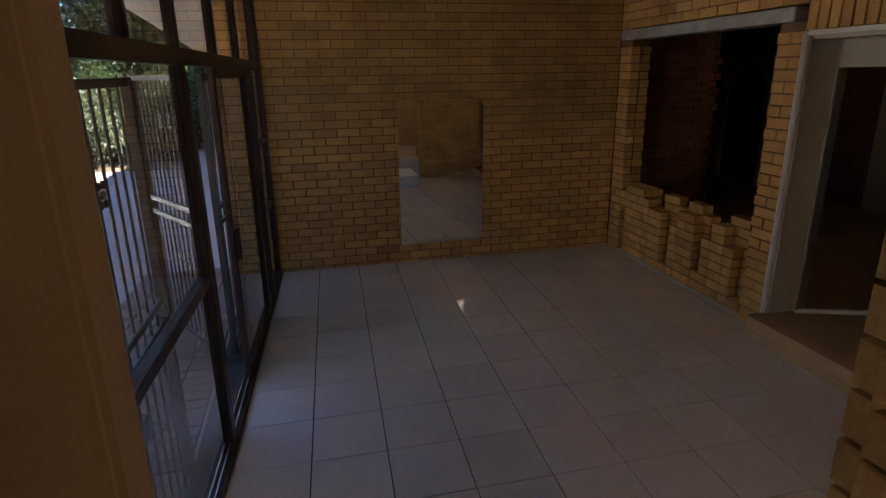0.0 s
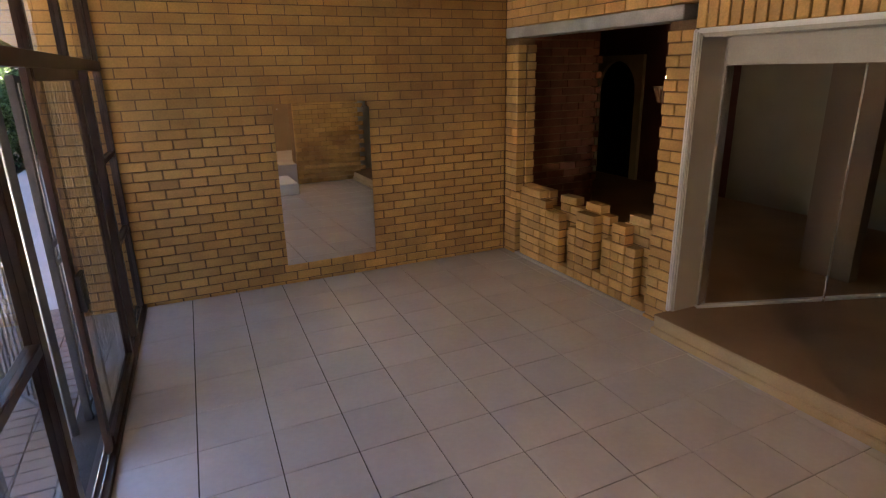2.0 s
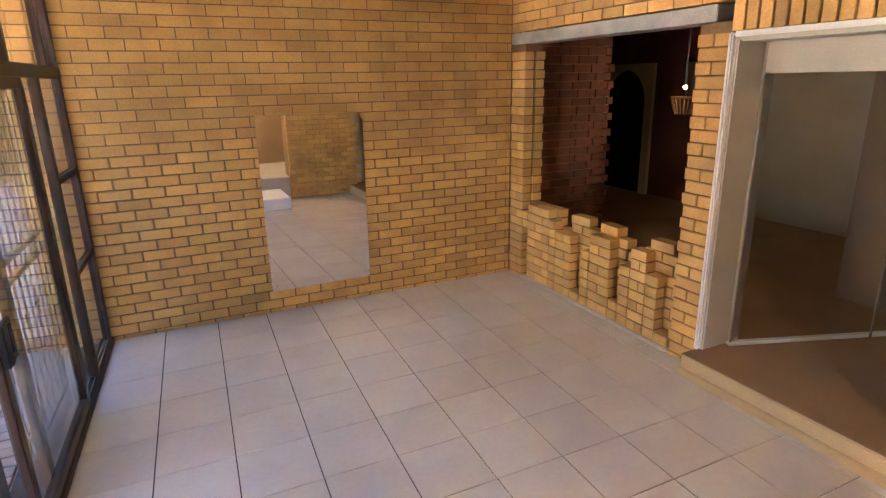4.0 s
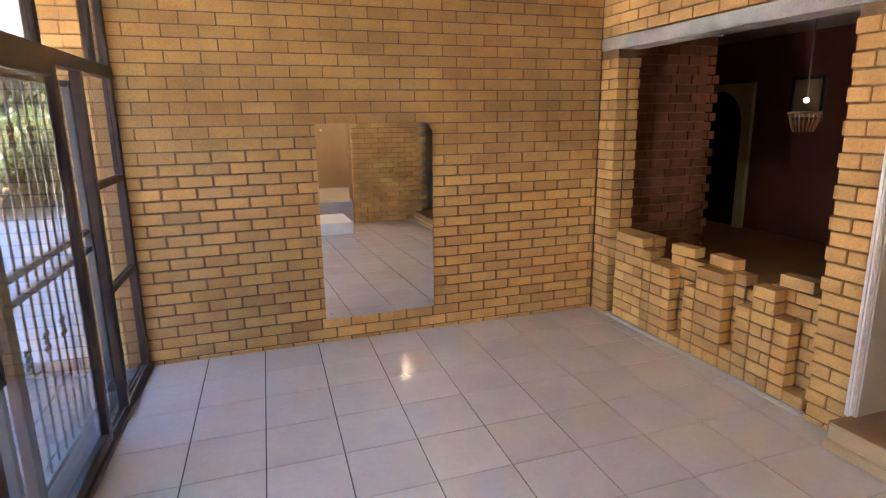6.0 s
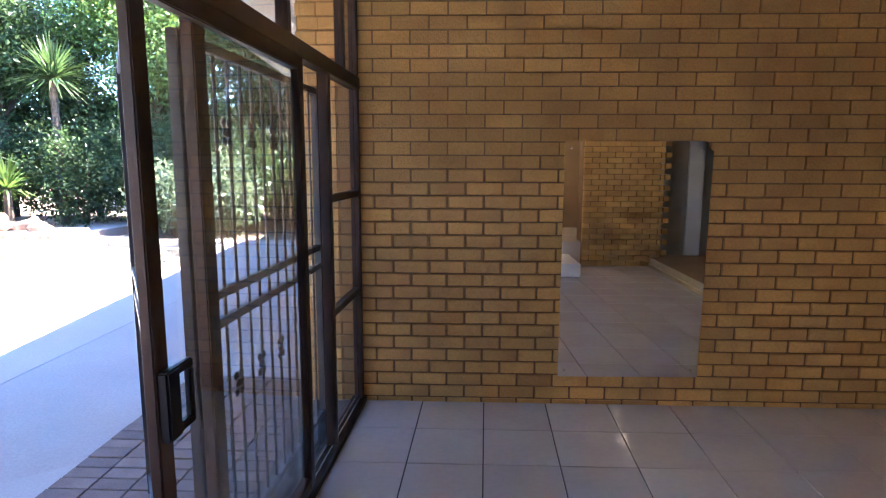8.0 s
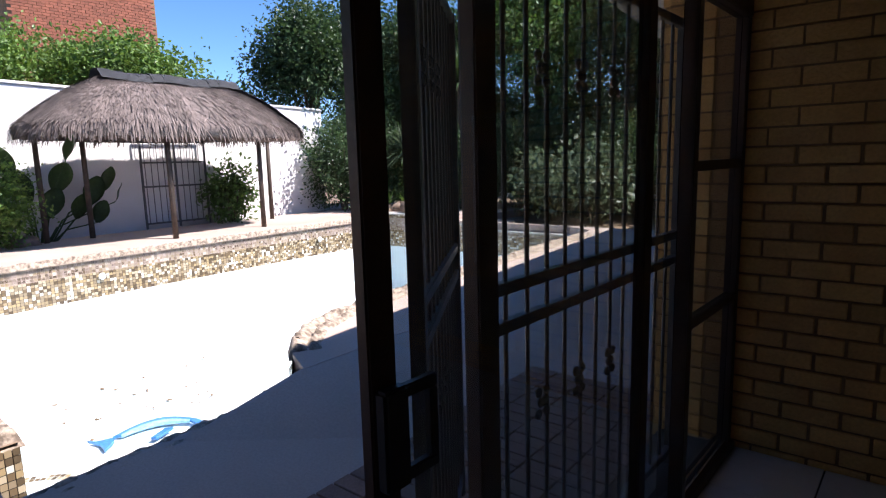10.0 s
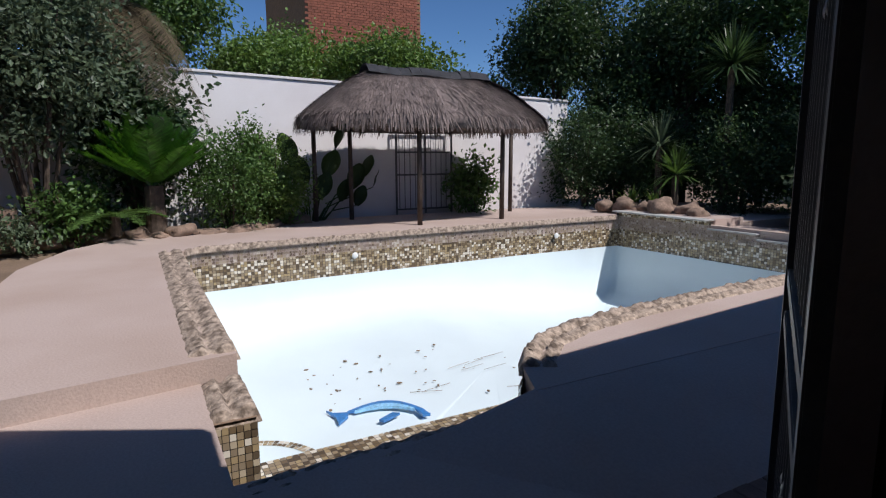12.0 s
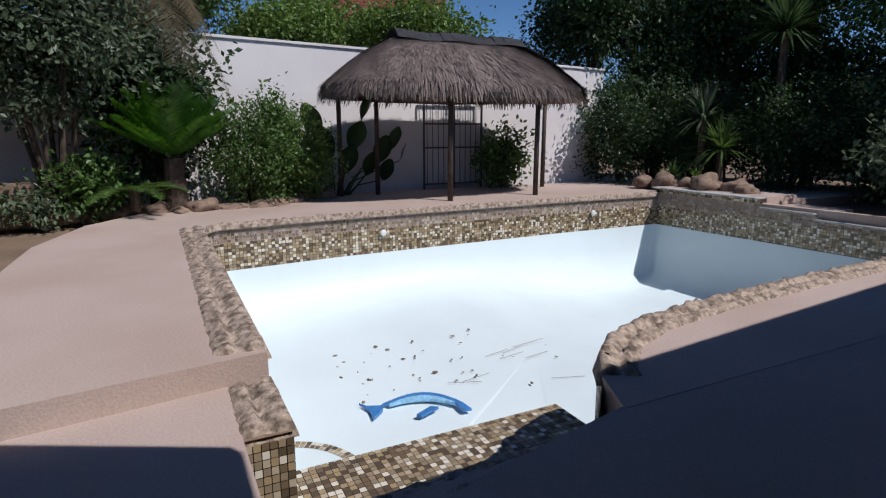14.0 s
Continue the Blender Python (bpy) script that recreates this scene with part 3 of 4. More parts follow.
adopt(pool, raw("band_backing", [(*(inset(q, -0.012) if not (-3.45 < q[0] < -2.95 and q[1] < -2.0) else (q[0] - 0.01, q[1] - 0.01)), z if z < -0.5 else rim_top(q) - (0.06 if rim_top(q) == LOW else 0.02)) for z in (0, -0.72) for q in RIM], [(i, (i + 1) % n, n + (i + 1) % n, n + i) for i in range(n)], GROUT))
tv, tf = [], []
pitch = 0.048


def mosaic_quad(a, b, z0, z1):
    i = len(tv)
    tv.extend([(a.x, a.y, z0), (b.x, b.y, z0), (b.x, b.y, z1), (a.x, a.y, z1)])
    tf.append((i, i + 1, i + 2, i + 3))


for i in range(n):
    a, b = Vector((*RIM[i], 0)), Vector((*RIM[(i + 1) % n], 0))
    k = max(1, round((b - a).length / pitch))
    top = rim_top(a) - (0.012 if a.y > 7.4 else 0.05)
    for j in range(k):
        p, q = a.lerp(b, (j + 0.06) / k), a.lerp(b, (j + 0.94) / k)
        for m_ in range(int((top + 0.70) / pitch)):
            mosaic_quad(p, q, top - m_ * pitch - pitch * 0.9, top - m_ * pitch)
band = adopt(pool, raw("mosaic_band", tv, tf, MOSAIC))
tagged(band, kind="stuff")
# mosaic ledge at the shallow end
ledge = base("pool_ledge", (-3.6, -0.9, -0.88), "gold and brown mosaic ledge in the shallow end", "ledge", kind="structure")
adopt(ledge, part("ledge_body", boxes([(-4.2, -2.75, -2.02, 0.30, -1.6, -0.886)], 0.01), GROUT))
tv, tf = [], []
for i in range(19):
    for j in range(48):
        x, y = -4.195 + i * 0.048, -2.01 + j * 0.048
        k = len(tv)
        tv += [(x, y, -0.88), (x + 0.043, y, -0.88), (x + 0.043, y + 0.043, -0.88), (x, y + 0.043, -0.88)]
        tf.append((k, k + 1, k + 2, k + 3))
tagged(adopt(ledge, raw("mosaic_top", tv, tf, MOSAIC)), kind="stuff")
# rounded white step with a mosaic nosing beside the ledge
round_step = base("round_step", (-4.2, -2.05, -1.4), "rounded white pool step with mosaic nosing", "step")
SC, SR = Vector((-4.22, -2.04, 0)), 0.66
bm = bmesh.new()
rim_s = [SC + Vector((-SR * math.cos(a), SR * math.sin(a), 0)) for a in [math.pi / 2 * i / 16 for i in range(17)]]
f = bm.faces.new([bm.verts.new((p.x, p.y, -1.02)) for p in [SC] + rim_s])
r = bmesh.ops.extrude_face_region(bm, geom=[f])
for v in [g for g in r["geom"] if isinstance(g, bmesh.types.BMVert)]:
    v.co.z -= 0.5
bmesh.ops.recalc_face_normals(bm, faces=bm.faces[:])
adopt(round_step, part("tread", bm, POOL))
tv, tf = [], []
for i in range(22):
    a0, a1 = math.pi / 2 * (i + 0.06) / 22, math.pi / 2 * (i + 0.94) / 22
    for r0, r1 in ((SR - 0.088, SR - 0.047), (SR - 0.043, SR - 0.002)):
        k = len(tv)
        tv += [(SC.x - q * math.cos(a), SC.y + q * math.sin(a), -1.016) for q, a in ((r0, a0), (r1, a0), (r1, a1), (r0, a1))]
        tf.append((k, k + 1, k + 2, k + 3))
tagged(adopt(round_step, raw("nosing", tv, tf, MOSAIC)), kind="stuff")


# rough coping stones along the rim
def coping(path, z, width, name, label, inward=0.03):
    top = base(name, (*path[0], z), label, "coping", kind="structure")
    pts = resample(path, 0.22)
    for i in range(len(pts) - 1):
        a, b = Vector((*pts[i], 0)), Vector((*pts[i + 1], 0))
        d = (b - a).normalized()
        nrm = Vector((d.y, -d.x, 0))
        if nrm.dot(Vector((cx, cy, 0)) - a) > 0:
            nrm = -nrm
        bm = bmesh.new()
        nx, ny = 6, 9
        grid = []
        for u in range(nx + 1):
            row = []
            for w in range(ny + 1):
                f = w / ny
                p = a + (b - a) * (u / nx) + nrm * (f * width - inward)
                hgt = 0.05 * math.sin(math.pi * min(1, f * 1.6 + 0.12)) if f < 0.6 else 0.045 * (1 - (f - 0.6) / 0.4) + 0.004
                q = p * 9
                hgt += 0.022 * noise.noise((q.x * 1.2, q.y * 1.2, 3.0)) + 0.028 * noise.noise((q.x * 2.6, q.y * 2.6, 1.0))
                if w == 0:
                    hgt = -0.05
                if w == ny or (i == 0 and u == 0) or (i == len(pts) - 2 and u == nx):
                    hgt = min(hgt, -0.02)
                if (i == 0 and u == 0) or (i == len(pts) - 2 and u == nx):
                    hgt = -0.06
                row.append(bm.verts.new((p.x, p.y, z + hgt)))
            grid.append(row)
        for u in range(nx):
            for w in range(ny):
                bm.faces.new((grid[u][w], grid[u + 1][w], grid[u + 1][w + 1], grid[u][w + 1]))
        bmesh.ops.recalc_face_normals(bm, faces=bm.faces[:])
        adopt(top, part("coping_stone", bm, COPING, smooth=True))


coping([(-9.3, -2.03), (-4.1, -2.05)], UP, 0.36, "coping_side", "rough sandstone coping along the pool's side")
coping([(-4.02, -2.05), (-3.38, -2.05)], LOW, 0.30, "coping_low", "rough sandstone coping stepping down at the corner")
coping(NEAR[::-1], UP, 0.27, "coping_near", "rough sandstone coping along the curved pool edge")
coping([(-2.73, -0.58), (-2.66, -2.28)], LOW - 0.045, 0.22, "coping_shallow", "rough sandstone coping at the shallow end", -0.01)
coping(FAR, UP - 0.03, 0.09, "coping_far", "thin stone coping along the far pool edge", 0.05)

# stepped end wall of the pool
steps_wall = base("stepped_end_wall", (-7, 7.2, UP), "stepped concrete wall top at the pool's deep end", "wall", kind="structure")
for x0, x1, z in TREADS:
    adopt(steps_wall, part("wall_step", boxes([(x0, x1 - 0.004, 7.77, 8.7, -0.4, z)], 0.012), DECK))
    adopt(steps_wall, part("wall_nosing", boxes([(x0, x1 - 0.004, 7.44 if x0 < -10 else 7.52, 7.766, z - 0.03, z)], 0.008), CONCRETE))

for x, y, z in ((-9.81, 0.86, -0.32), (-9.94, 5.6, -0.29)):
    bm = bmesh.new()
    bmesh.ops.create_uvsphere(bm, u_segments=12, v_segments=8, radius=0.06, matrix=Matrix.Translation((x + 0.06, y, z)) @ Matrix.Diagonal((0.5, 1, 1, 1)))
    tagged(part("pool_inlet", bm, WHITE, smooth=True), "round white water inlet in the mosaic band", "inlet", "pool inlets")

# leaping dolphin laid in blue mosaic
ZF = -1.41
dolphin = base("dolphin_mosaic", (-5.5, -0.4, ZF), "blue mosaic dolphin laid in the pool floor", "mosaic")


def flat(name, outline, mat, dz):
    bm = bmesh.new()
    c = Vector((-5.53, -0.35, ZF))
    along, across = Vector((0.377, 0.754, 0)), Vector((-1.12, 0.54, 0))
    f = bm.faces.new([bm.verts.new(c + along * u + across * w + Vector((0, 0, dz))) for u, w in outline])
    r_ = bmesh.ops.extrude_face_region(bm, geom=[f])
    for v in [g for g in r_["geom"] if isinstance(g, bmesh.types.BMVert)]:
        v.co.z -= 0.03
    bmesh.ops.triangulate(bm, faces=bm.faces[:])
    bmesh.ops.recalc_face_normals(bm, faces=bm.faces[:])
    adopt(dolphin, part(name, bm, mat))


arc = [(-0.5 + i * 0.1, 0.30 * math.sin(math.pi * (0.08 + 0.8 * i / 10))) for i in range(11)]
flat("back", arc + [(0.56, 0.04), (0.6, 0.0), (0.5, -0.02)] + [(u, w - 0.055) for u, w in arc[-2:0:-1]], BLUE, 0.03)
flat("belly", [(u, w - 0.06) for u, w in arc[1:10]] + [(u, w - 0.06 - 0.075 * math.sin(math.pi * (i + 1) / 10)) for i, (u, w) in reversed(list(enumerate(arc[1:10])))], LIGHT_BLUE, 0.032)
flat("tail", [(-0.48, 0.05), (-0.68, 0.04), (-0.78, 0.09), (-0.62, -0.04), (-0.56, -0.17), (-0.47, -0.02)], BLUE, 0.034)
flat("flipper", [(0.1, 0.03), (0.2, 0.02), (0.0, -0.13), (-0.06, -0.11)], BLUE, 0.036)
bm = bmesh.new()
rr = random.Random(8)
for i in range(48):
    x, y = rr.gauss(-6.7, 0.5), rr.gauss(-0.1, 0.8)
    s = rr.uniform(0.008, 0.03)
    bmesh.ops.create_icosphere(bm, subdivisions=1, radius=s, matrix=Matrix.Translation((x, y, -1.43 + s * 0.2)) @ Matrix.Rotation(rr.uniform(0, 6), 4, "Z") @ Matrix.Diagonal((1.4, 0.8, 0.4, 1)))
for i in range(9):
    x, y, a = rr.gauss(-6.2, 0.4), rr.gauss(1.0, 0.5), rr.uniform(1.0, 1.9)
    rod(bm, (x, y, -1.425), (x + 0.4 * math.cos(a), y + 0.4 * math.sin(a), -1.425), 0.003, n=4)
tagged(part("pool_debris", bm, DEBRIS), "dry leaves and twigs on the pool floor", "debris", kind="stuff")

# manhole cover in the paving
bm = bmesh.new()
bmesh.ops.create_cone(bm, cap_ends=True, segments=28, radius1=0.17, radius2=0.17, depth=0.02, matrix=Matrix.Translation((-1.95, -0.75, LOW + 0.004)))
tagged(part("drain_cover", bm, DECK), "round pink concrete drain cover in paving", "drain cover")

# ---- boundary wall, neighbouring house ----
bm = boxes([(-13.4, -13.15, -14, 8.6, -0.2, 3.20), (-13.44, -13.11, -14, 8.6, 3.20, 3.26)], 0.01)
for v in bm.verts:  # the top falls a little along its length
    if v.co.z > 1:
        v.co.z -= 0.021 * (v.co.y + 1.4)
tagged(part("garden_wall", bm, GARDEN_WALL), kind="structure")
structure("garden_wall_side", [(-13.4, 8.0, 17.5, 17.75, -0.2, 2.6)], GARDEN_WALL)
structure("garden_wall_end", [(-13.4, -2, -14.2, -14.0, -0.2, 2.6)], GARDEN_WALL)
house = base("neighbour_house", (-22, 5, 0), "red brick gable of a neighbouring house", "house")
adopt(house, part("wall", boxes([(-27, -20.4, 3.2, 7.5, -0.1, 8.6)]), MORTAR))
vv, ff = [], []
for r_ in range(40):
    for c_ in range(20):
        y0 = 3.2 + c_ * 0.225 - (0.11 if r_ % 2 else 0)
        z0 = 5.0 + r_ * 0.09
        if y0 + 0.21 > 7.5:
            continue
        i = len(vv)
        for dx in (0, 0.02):
            vv += [(-20.4 + dx, y0, z0), (-20.4 + dx, y0 + 0.212, z0), (-20.4 + dx, y0 + 0.212, z0 + 0.078), (-20.4 + dx, y0, z0 + 0.078)]
        ff += [(i + 4, i + 5, i + 6, i + 7), (i, i + 1, i + 5, i + 4), (i + 2, i + 3, i + 7, i + 6), (i + 1, i + 2, i + 6, i + 5), (i + 3, i, i + 4, i + 7)]
tagged(adopt(house, raw("bricks", vv, ff, RED_BRICK)), kind="stuff")
adopt(house, part("roof", boxes([(-27.3, -20.0, 2.9, 7.8, 8.6, 8.8)]), ROOF))

# ---- thatched shade roof on poles ----
lapa = base("thatched_shelter", (-11.6, 3.8, UP), "thatched shelter roof on dark timber poles", "shelter")
for x, y in ((-10.62, 2.60), (-10.76, 4.73), (-12.4, 0.93), (-12.4, 1.75), (-12.25, 6.0)):
    bm = bmesh.new()
    rod(bm, (x, y, UP - 0.05), (x + 0.02, y, 2.35), 0.055, 0.048, 10)
    adopt(lapa, part("pole", bm, POLE, smooth=True))
lx, ly = -11.42, 3.2
HX, HY, EAVE, RIDGE, RL = 1.32, 2.78, 2.22, 3.22, 1.3


def roof_point(a, f):
    """a: angle round the eave, f: 0 at the eave to 1 at the ridge."""
    ex = HX * math.copysign(abs(math.cos(a)) ** 0.62, math.cos(a))
    ey = HY * math.copysign(abs(math.sin(a)) ** 0.62, math.sin(a))
    ry = max(-RL, min(RL, ey * 0.55))
    bulge = 0.10 * math.sin(math.pi * f)
    return Vector((lx + ex * (1 - f) + ex * 0.02, ly + ey * (1 - f) + ry * f, EAVE + (RIDGE - EAVE) * f + bulge + 0.10 * (1 - f) * abs(math.sin(2 * a)) * 0.4))


vv, ff = [], []
na, nf = 64, 10
for j in range(nf + 1):
    for i in range(na):
        p = roof_point(2 * math.pi * i / na, j / nf)
        p.z += 0.03 * noise.noise(p * 3)
        vv.append(tuple(p))
for j in range(nf):
    for i in range(na):
        ff.append((j * na + i, j * na + (i + 1) % na, (j + 1) * na + (i + 1) % na, (j + 1) * na + i))
ob = adopt(lapa, raw("thatch", [(x, y, z) for x, y, z in vv] + [(x, y, z - 0.22) for x, y, z in vv], ff + [tuple(k + len(vv) for k in f[::-1]) for f in ff] + [(i, i + len(vv), (i + 1) % na + len(vv), (i + 1) % na) for i in range(na)], THATCH, smooth=True))
vv, ff = [], []
rr = random.Random(3)
for s in range(19000):
    a, f = rr.uniform(0, 2 * math.pi), rr.random() ** 1.15
    p, q = roof_point(a + rr.uniform(-0.01, 0.01), f), roof_point(a, max(-0.05, f - rr.uniform(0.06, 0.14)))
    out = Vector((math.cos(a), math.sin(a), 1.1)).normalized()
    p, q = p + out * 0.01, q + out * rr.uniform(0.015, 0.05)
    if f < 0.07:
        q.z -= rr.uniform(0.06, 0.32)
    side = (q - p).cross(out).normalized() * rr.uniform(0.008, 0.02)
    i = len(vv)
    vv += [tuple(p - side), tuple(p + side), tuple(q + side * 0.4), tuple(q - side * 0.4)]
    ff.append((i, i + 1, i + 2, i + 3))
tagged(adopt(lapa, raw("thatch_straw", vv, ff, THATCH)), kind="stuff")
for i in range(12):
    bm = bmesh.new()
    ya, yb = ly - RL - 0.15 + i * 0.24, ly - RL - 0.15 + (i + 1) * 0.24
    vs = [[bm.verts.new((lx + dx, y, RIDGE + dz + 0.02 * math.sin(i + y))) for dx, dz in ((-0.32, -0.10), (-0.14, 0.07), (0, 0.10), (0.14, 0.07), (0.32, -0.10))] for y in (ya, yb - 0.004)]
    for j in range(4):
        bm.faces.new((vs[0][j], vs[1][j], vs[1][j + 1], vs[0][j + 1]))
    bmesh.ops.solidify(bm, geom=bm.faces[:], thickness=0.03)
    adopt(lapa, part("ridge_cap", bm, THATCH_CAP))

# iron gate leaning on the wall
ig = base("iron_gate", (-13.0, 3.9, UP), "tall dark iron gate leaning on the wall", "gate")
GY0, GY1 = 3.10, 4.68
for y in (GY0, (GY0 + GY1) / 2, GY1 - 0.04):
    adopt(ig, part("gate_stile", boxes([(-12.98, -12.94, y, y + 0.04, UP, 2.25)]), GATE))
for z in (UP + 0.1, 1.0, 1.55, 2.21):
    adopt(ig, part("gate_rail", boxes([(-12.985, -12.945, GY0, GY1, z, z + 0.04)]), GATE))
for i in range(11):
    y = GY0 + 0.1 + i * 0.145
    bm = bmesh.new()
    rod(bm, (-12.96, y, UP + 0.1), (-12.96, y, 2.22), 0.01, n=5)
    adopt(ig, part("gate_bar", bm, GATE))


# ---- planting ----
def leaves(count, centre, radii, size, seed, shell=0.55, droop=0.3, clump=10):
    """Leaf blades (folded diamonds) in clumps through an uneven crown."""
    g = np.random.default_rng(seed)
    nc = max(1, count // clump)
    d = g.normal(size=(nc, 3))
    d /= np.linalg.norm(d, axis=1)[:, None]
    rad = (shell + (1 - shell) * g.random(nc) ** 0.6) * (0.78 + 0.34 * np.sin(d[:, 0] * 5 + seed) * np.cos(d[:, 1] * 4 + d[:, 2] * 6) + 0.1 * g.normal(size=nc))
    c = np.asarray(centre) + d * rad[:, None] * np.asarray(radii)
    p = np.repeat(c, clump, 0) + g.normal(size=(nc * clump, 3)) * size * 1.5
    m = len(p)
    a = g.normal(size=(m, 3)) + np.repeat(d, clump, 0) * 0.7
    a[:, 2] -= droop
    a /= np.linalg.norm(a, axis=1)[:, None]
    b = np.cross(a, g.normal(size=(m, 3)))
    b /= np.linalg.norm(b, axis=1)[:, None] + 1e-9
    up = np.cross(a, b)
    s = size * (0.6 + 0.8 * g.random(m))[:, None]
    v = np.stack([p, p + a * s * 0.5 + b * s * 0.28 + up * s * 0.08, p + a * s, p + a * s * 0.5 - b * s * 0.28 + up * s * 0.08], 1).reshape(-1, 3)
    keep = v.reshape(-1, 4, 3)[:, :, 2].min(1) > LOW
    i = np.arange(m)[keep] * 4
    f = np.concatenate([np.stack([i, i + 1, i + 2], 1), np.stack([i, i + 2, i + 3], 1)])
    return v.tolist(), f.tolist()


def bush(name, centre, radii, count, size, mat, seed, label, category="bush", stems=7, trunk=0.03, floor=UP - 0.07):
    b = base(name, (centre[0], centre[1], floor), label, category)
    rr = random.Random(seed)
    for i in range(stems):
        bm = bmesh.new()
        a = rr.uniform(0, 6.28)
        mid = Vector((centre[0] + radii[0] * 0.25 * math.cos(a), centre[1] + radii[1] * 0.25 * math.sin(a), (floor + centre[2]) / 2))
        tip = Vector((centre[0] + radii[0] * 0.65 * math.cos(a), centre[1] + radii[1] * 0.65 * math.sin(a), centre[2] + radii[2] * rr.uniform(0.1, 0.7)))
        rod(bm, (centre[0] + 0.1 * math.cos(a), centre[1] + 0.1 * math.sin(a), floor - 0.05), mid, trunk, trunk * 0.7, 6)
        rod(bm, mid, tip, trunk * 0.7, trunk * 0.25, 5)
        adopt(b, part("stem", bm, BARK))
    v, f = leaves(count, centre, radii, size, seed)
    tagged(adopt(b, raw("foliage", v, f, mat)), kind="stuff")
    return b


def tree(centre, radii, count, size, mat, seed, label, trunk=0.16, lobes=5):
    b = base("tree", (centre[0], centre[1], 0), label, "tree")
    rr = random.Random(seed)
    bm = bmesh.new()
    fork = Vector((centre[0], centre[1], centre[2] - radii[2] * 0.7))
    rod(bm, (centre[0], centre[1], LOW - 0.1), fork, trunk, trunk * 0.7, 9)
    v, f = [], []
    for i in range(lobes):
        a, e = 6.28 * i / lobes + rr.uniform(-0.4, 0.4), rr.uniform(-0.5, 0.9)
        c = (centre[0] + radii[0] * 0.5 * math.cos(a), centre[1] + radii[1] * 0.5 * math.sin(a), centre[2] + radii[2] * 0.5 * e)
        mid = fork.lerp(Vector(c), 0.5) + Vector((0, 0, 0.2))
        rod(bm, fork, mid, trunk * 0.5, trunk * 0.3, 6)
        rod(bm, mid, c, trunk * 0.3, trunk * 0.1, 5)
        lv, lf = leaves(count // lobes, c, (radii[0] * 0.62, radii[1] * 0.62, radii[2] * 0.55), size, seed * 7 + i, 0.35)
        f += [[q + len(v) for q in t] for t in lf]
        v += lv
    adopt(b, part("trunk", bm, BARK))
    tagged(adopt(b, raw("crown", v, f, mat)), kind="stuff")
    return b


def fronds(name, at, n, length, rise, droop, leaf_len, mat, seed, label, category, width=0.02, trunk=0.0, trunk_r=0.14, pairs=34, flop=0.0):
    """A rosette of feather fronds on a stem (cycad, palm)."""
    b = base(name, at, label, category)
    rr = random.Random(seed)
    top = Vector(at) + Vector((0, 0, trunk))
    bm = bmesh.new()
    rod(bm, Vector(at) - Vector((0, 0, 0.05)), top, trunk_r * 1.15, trunk_r, 12)
    adopt(b, part("trunk", bm, BARK))
    for i in range(n):
        a = 6.283 * i / n + rr.uniform(-0.25, 0.25)
        e = rise * rr.uniform(0.45, 1.1) - flop * rr.random()
        h = Vector((math.cos(a), math.sin(a), 0))
        pts = []
        L_ = length * rr.uniform(0.8, 1.1)
        for k in range(pairs + 1):
            t = k / pairs
            pts.append(top + h * (L_ * t * math.cos(e) * (1 - 0.15 * t)) + Vector((0, 0, L_ * (math.sin(e) * t - droop * t * t))))
        v, f = [], []
        for k in range(2, pairs):
            d = (pts[k + 1] - pts[k]).normalized()
            side = d.cross(Vector((0, 0, 1))).normalized()
            ll = leaf_len * math.sin(math.pi * (0.12 + 0.85 * k / pairs)) ** 0.7
            for s in (-1, 1):
                tip = pts[k] + side * s * ll + d * ll * 0.55 + Vector((0, 0, ll * rr.uniform(0.05, 0.3) - flop * ll * 0.5))
                j = len(v)
                v += [tuple(pts[k] - d * width / 2), tuple(pts[k] + d * width / 2), tuple(tip)]
                f.append((j, j + 1, j + 2))
        j = len(v)
        for k in range(pairs + 1):
            v += [tuple(pts[k] + Vector((0, 0, 0.008))), tuple(pts[k] - Vector((0, 0, 0.008)))]
        f += [(j + 2 * k, j + 2 * k + 1, j + 2 * k + 3, j + 2 * k + 2) for k in range(pairs)]
        tagged(adopt(b, raw("frond", v, f, mat)), kind="stuff")
    return b


def spikes(name, at, n, length, mat, seed, label, trunk=0.0, category="yucca", width=0.05):
    b = base(name, at, label, category)
    rr = random.Random(seed)
    top = Vector(at) + Vector((0, 0, trunk))
    bm = bmesh.new()
    rod(bm, Vector(at) - Vector((0, 0, 0.1)), top, 0.11, 0.08, 9)
    adopt(b, part("trunk", bm, BARK))
    v, f = [], []
    for i in range(n):
        a, e = rr.uniform(0, 6.28), rr.uniform(-0.5, 1.45)
        h = Vector((math.cos(a) * math.cos(e), math.sin(a) * math.cos(e), math.sin(e)))
        side = Vector((-math.sin(a), math.cos(a), 0)) * width / 2
        L_ = length * rr.uniform(0.7, 1.1)
        m1, tip = top + h * L_ * 0.5, top + h * L_ - Vector((0, 0, L_ * 0.18 * math.cos(e)))
        j = len(v)
        v += [tuple(top - side * 0.6), tuple(top + side * 0.6), tuple(m1 + side), tuple(m1 - side), tuple(tip)]
        f += [(j, j + 1, j + 2, j + 3), (j + 3, j + 2, j + 4)]
    tagged(adopt(b, raw("foliage", v, f, mat)), kind="stuff")
    return b


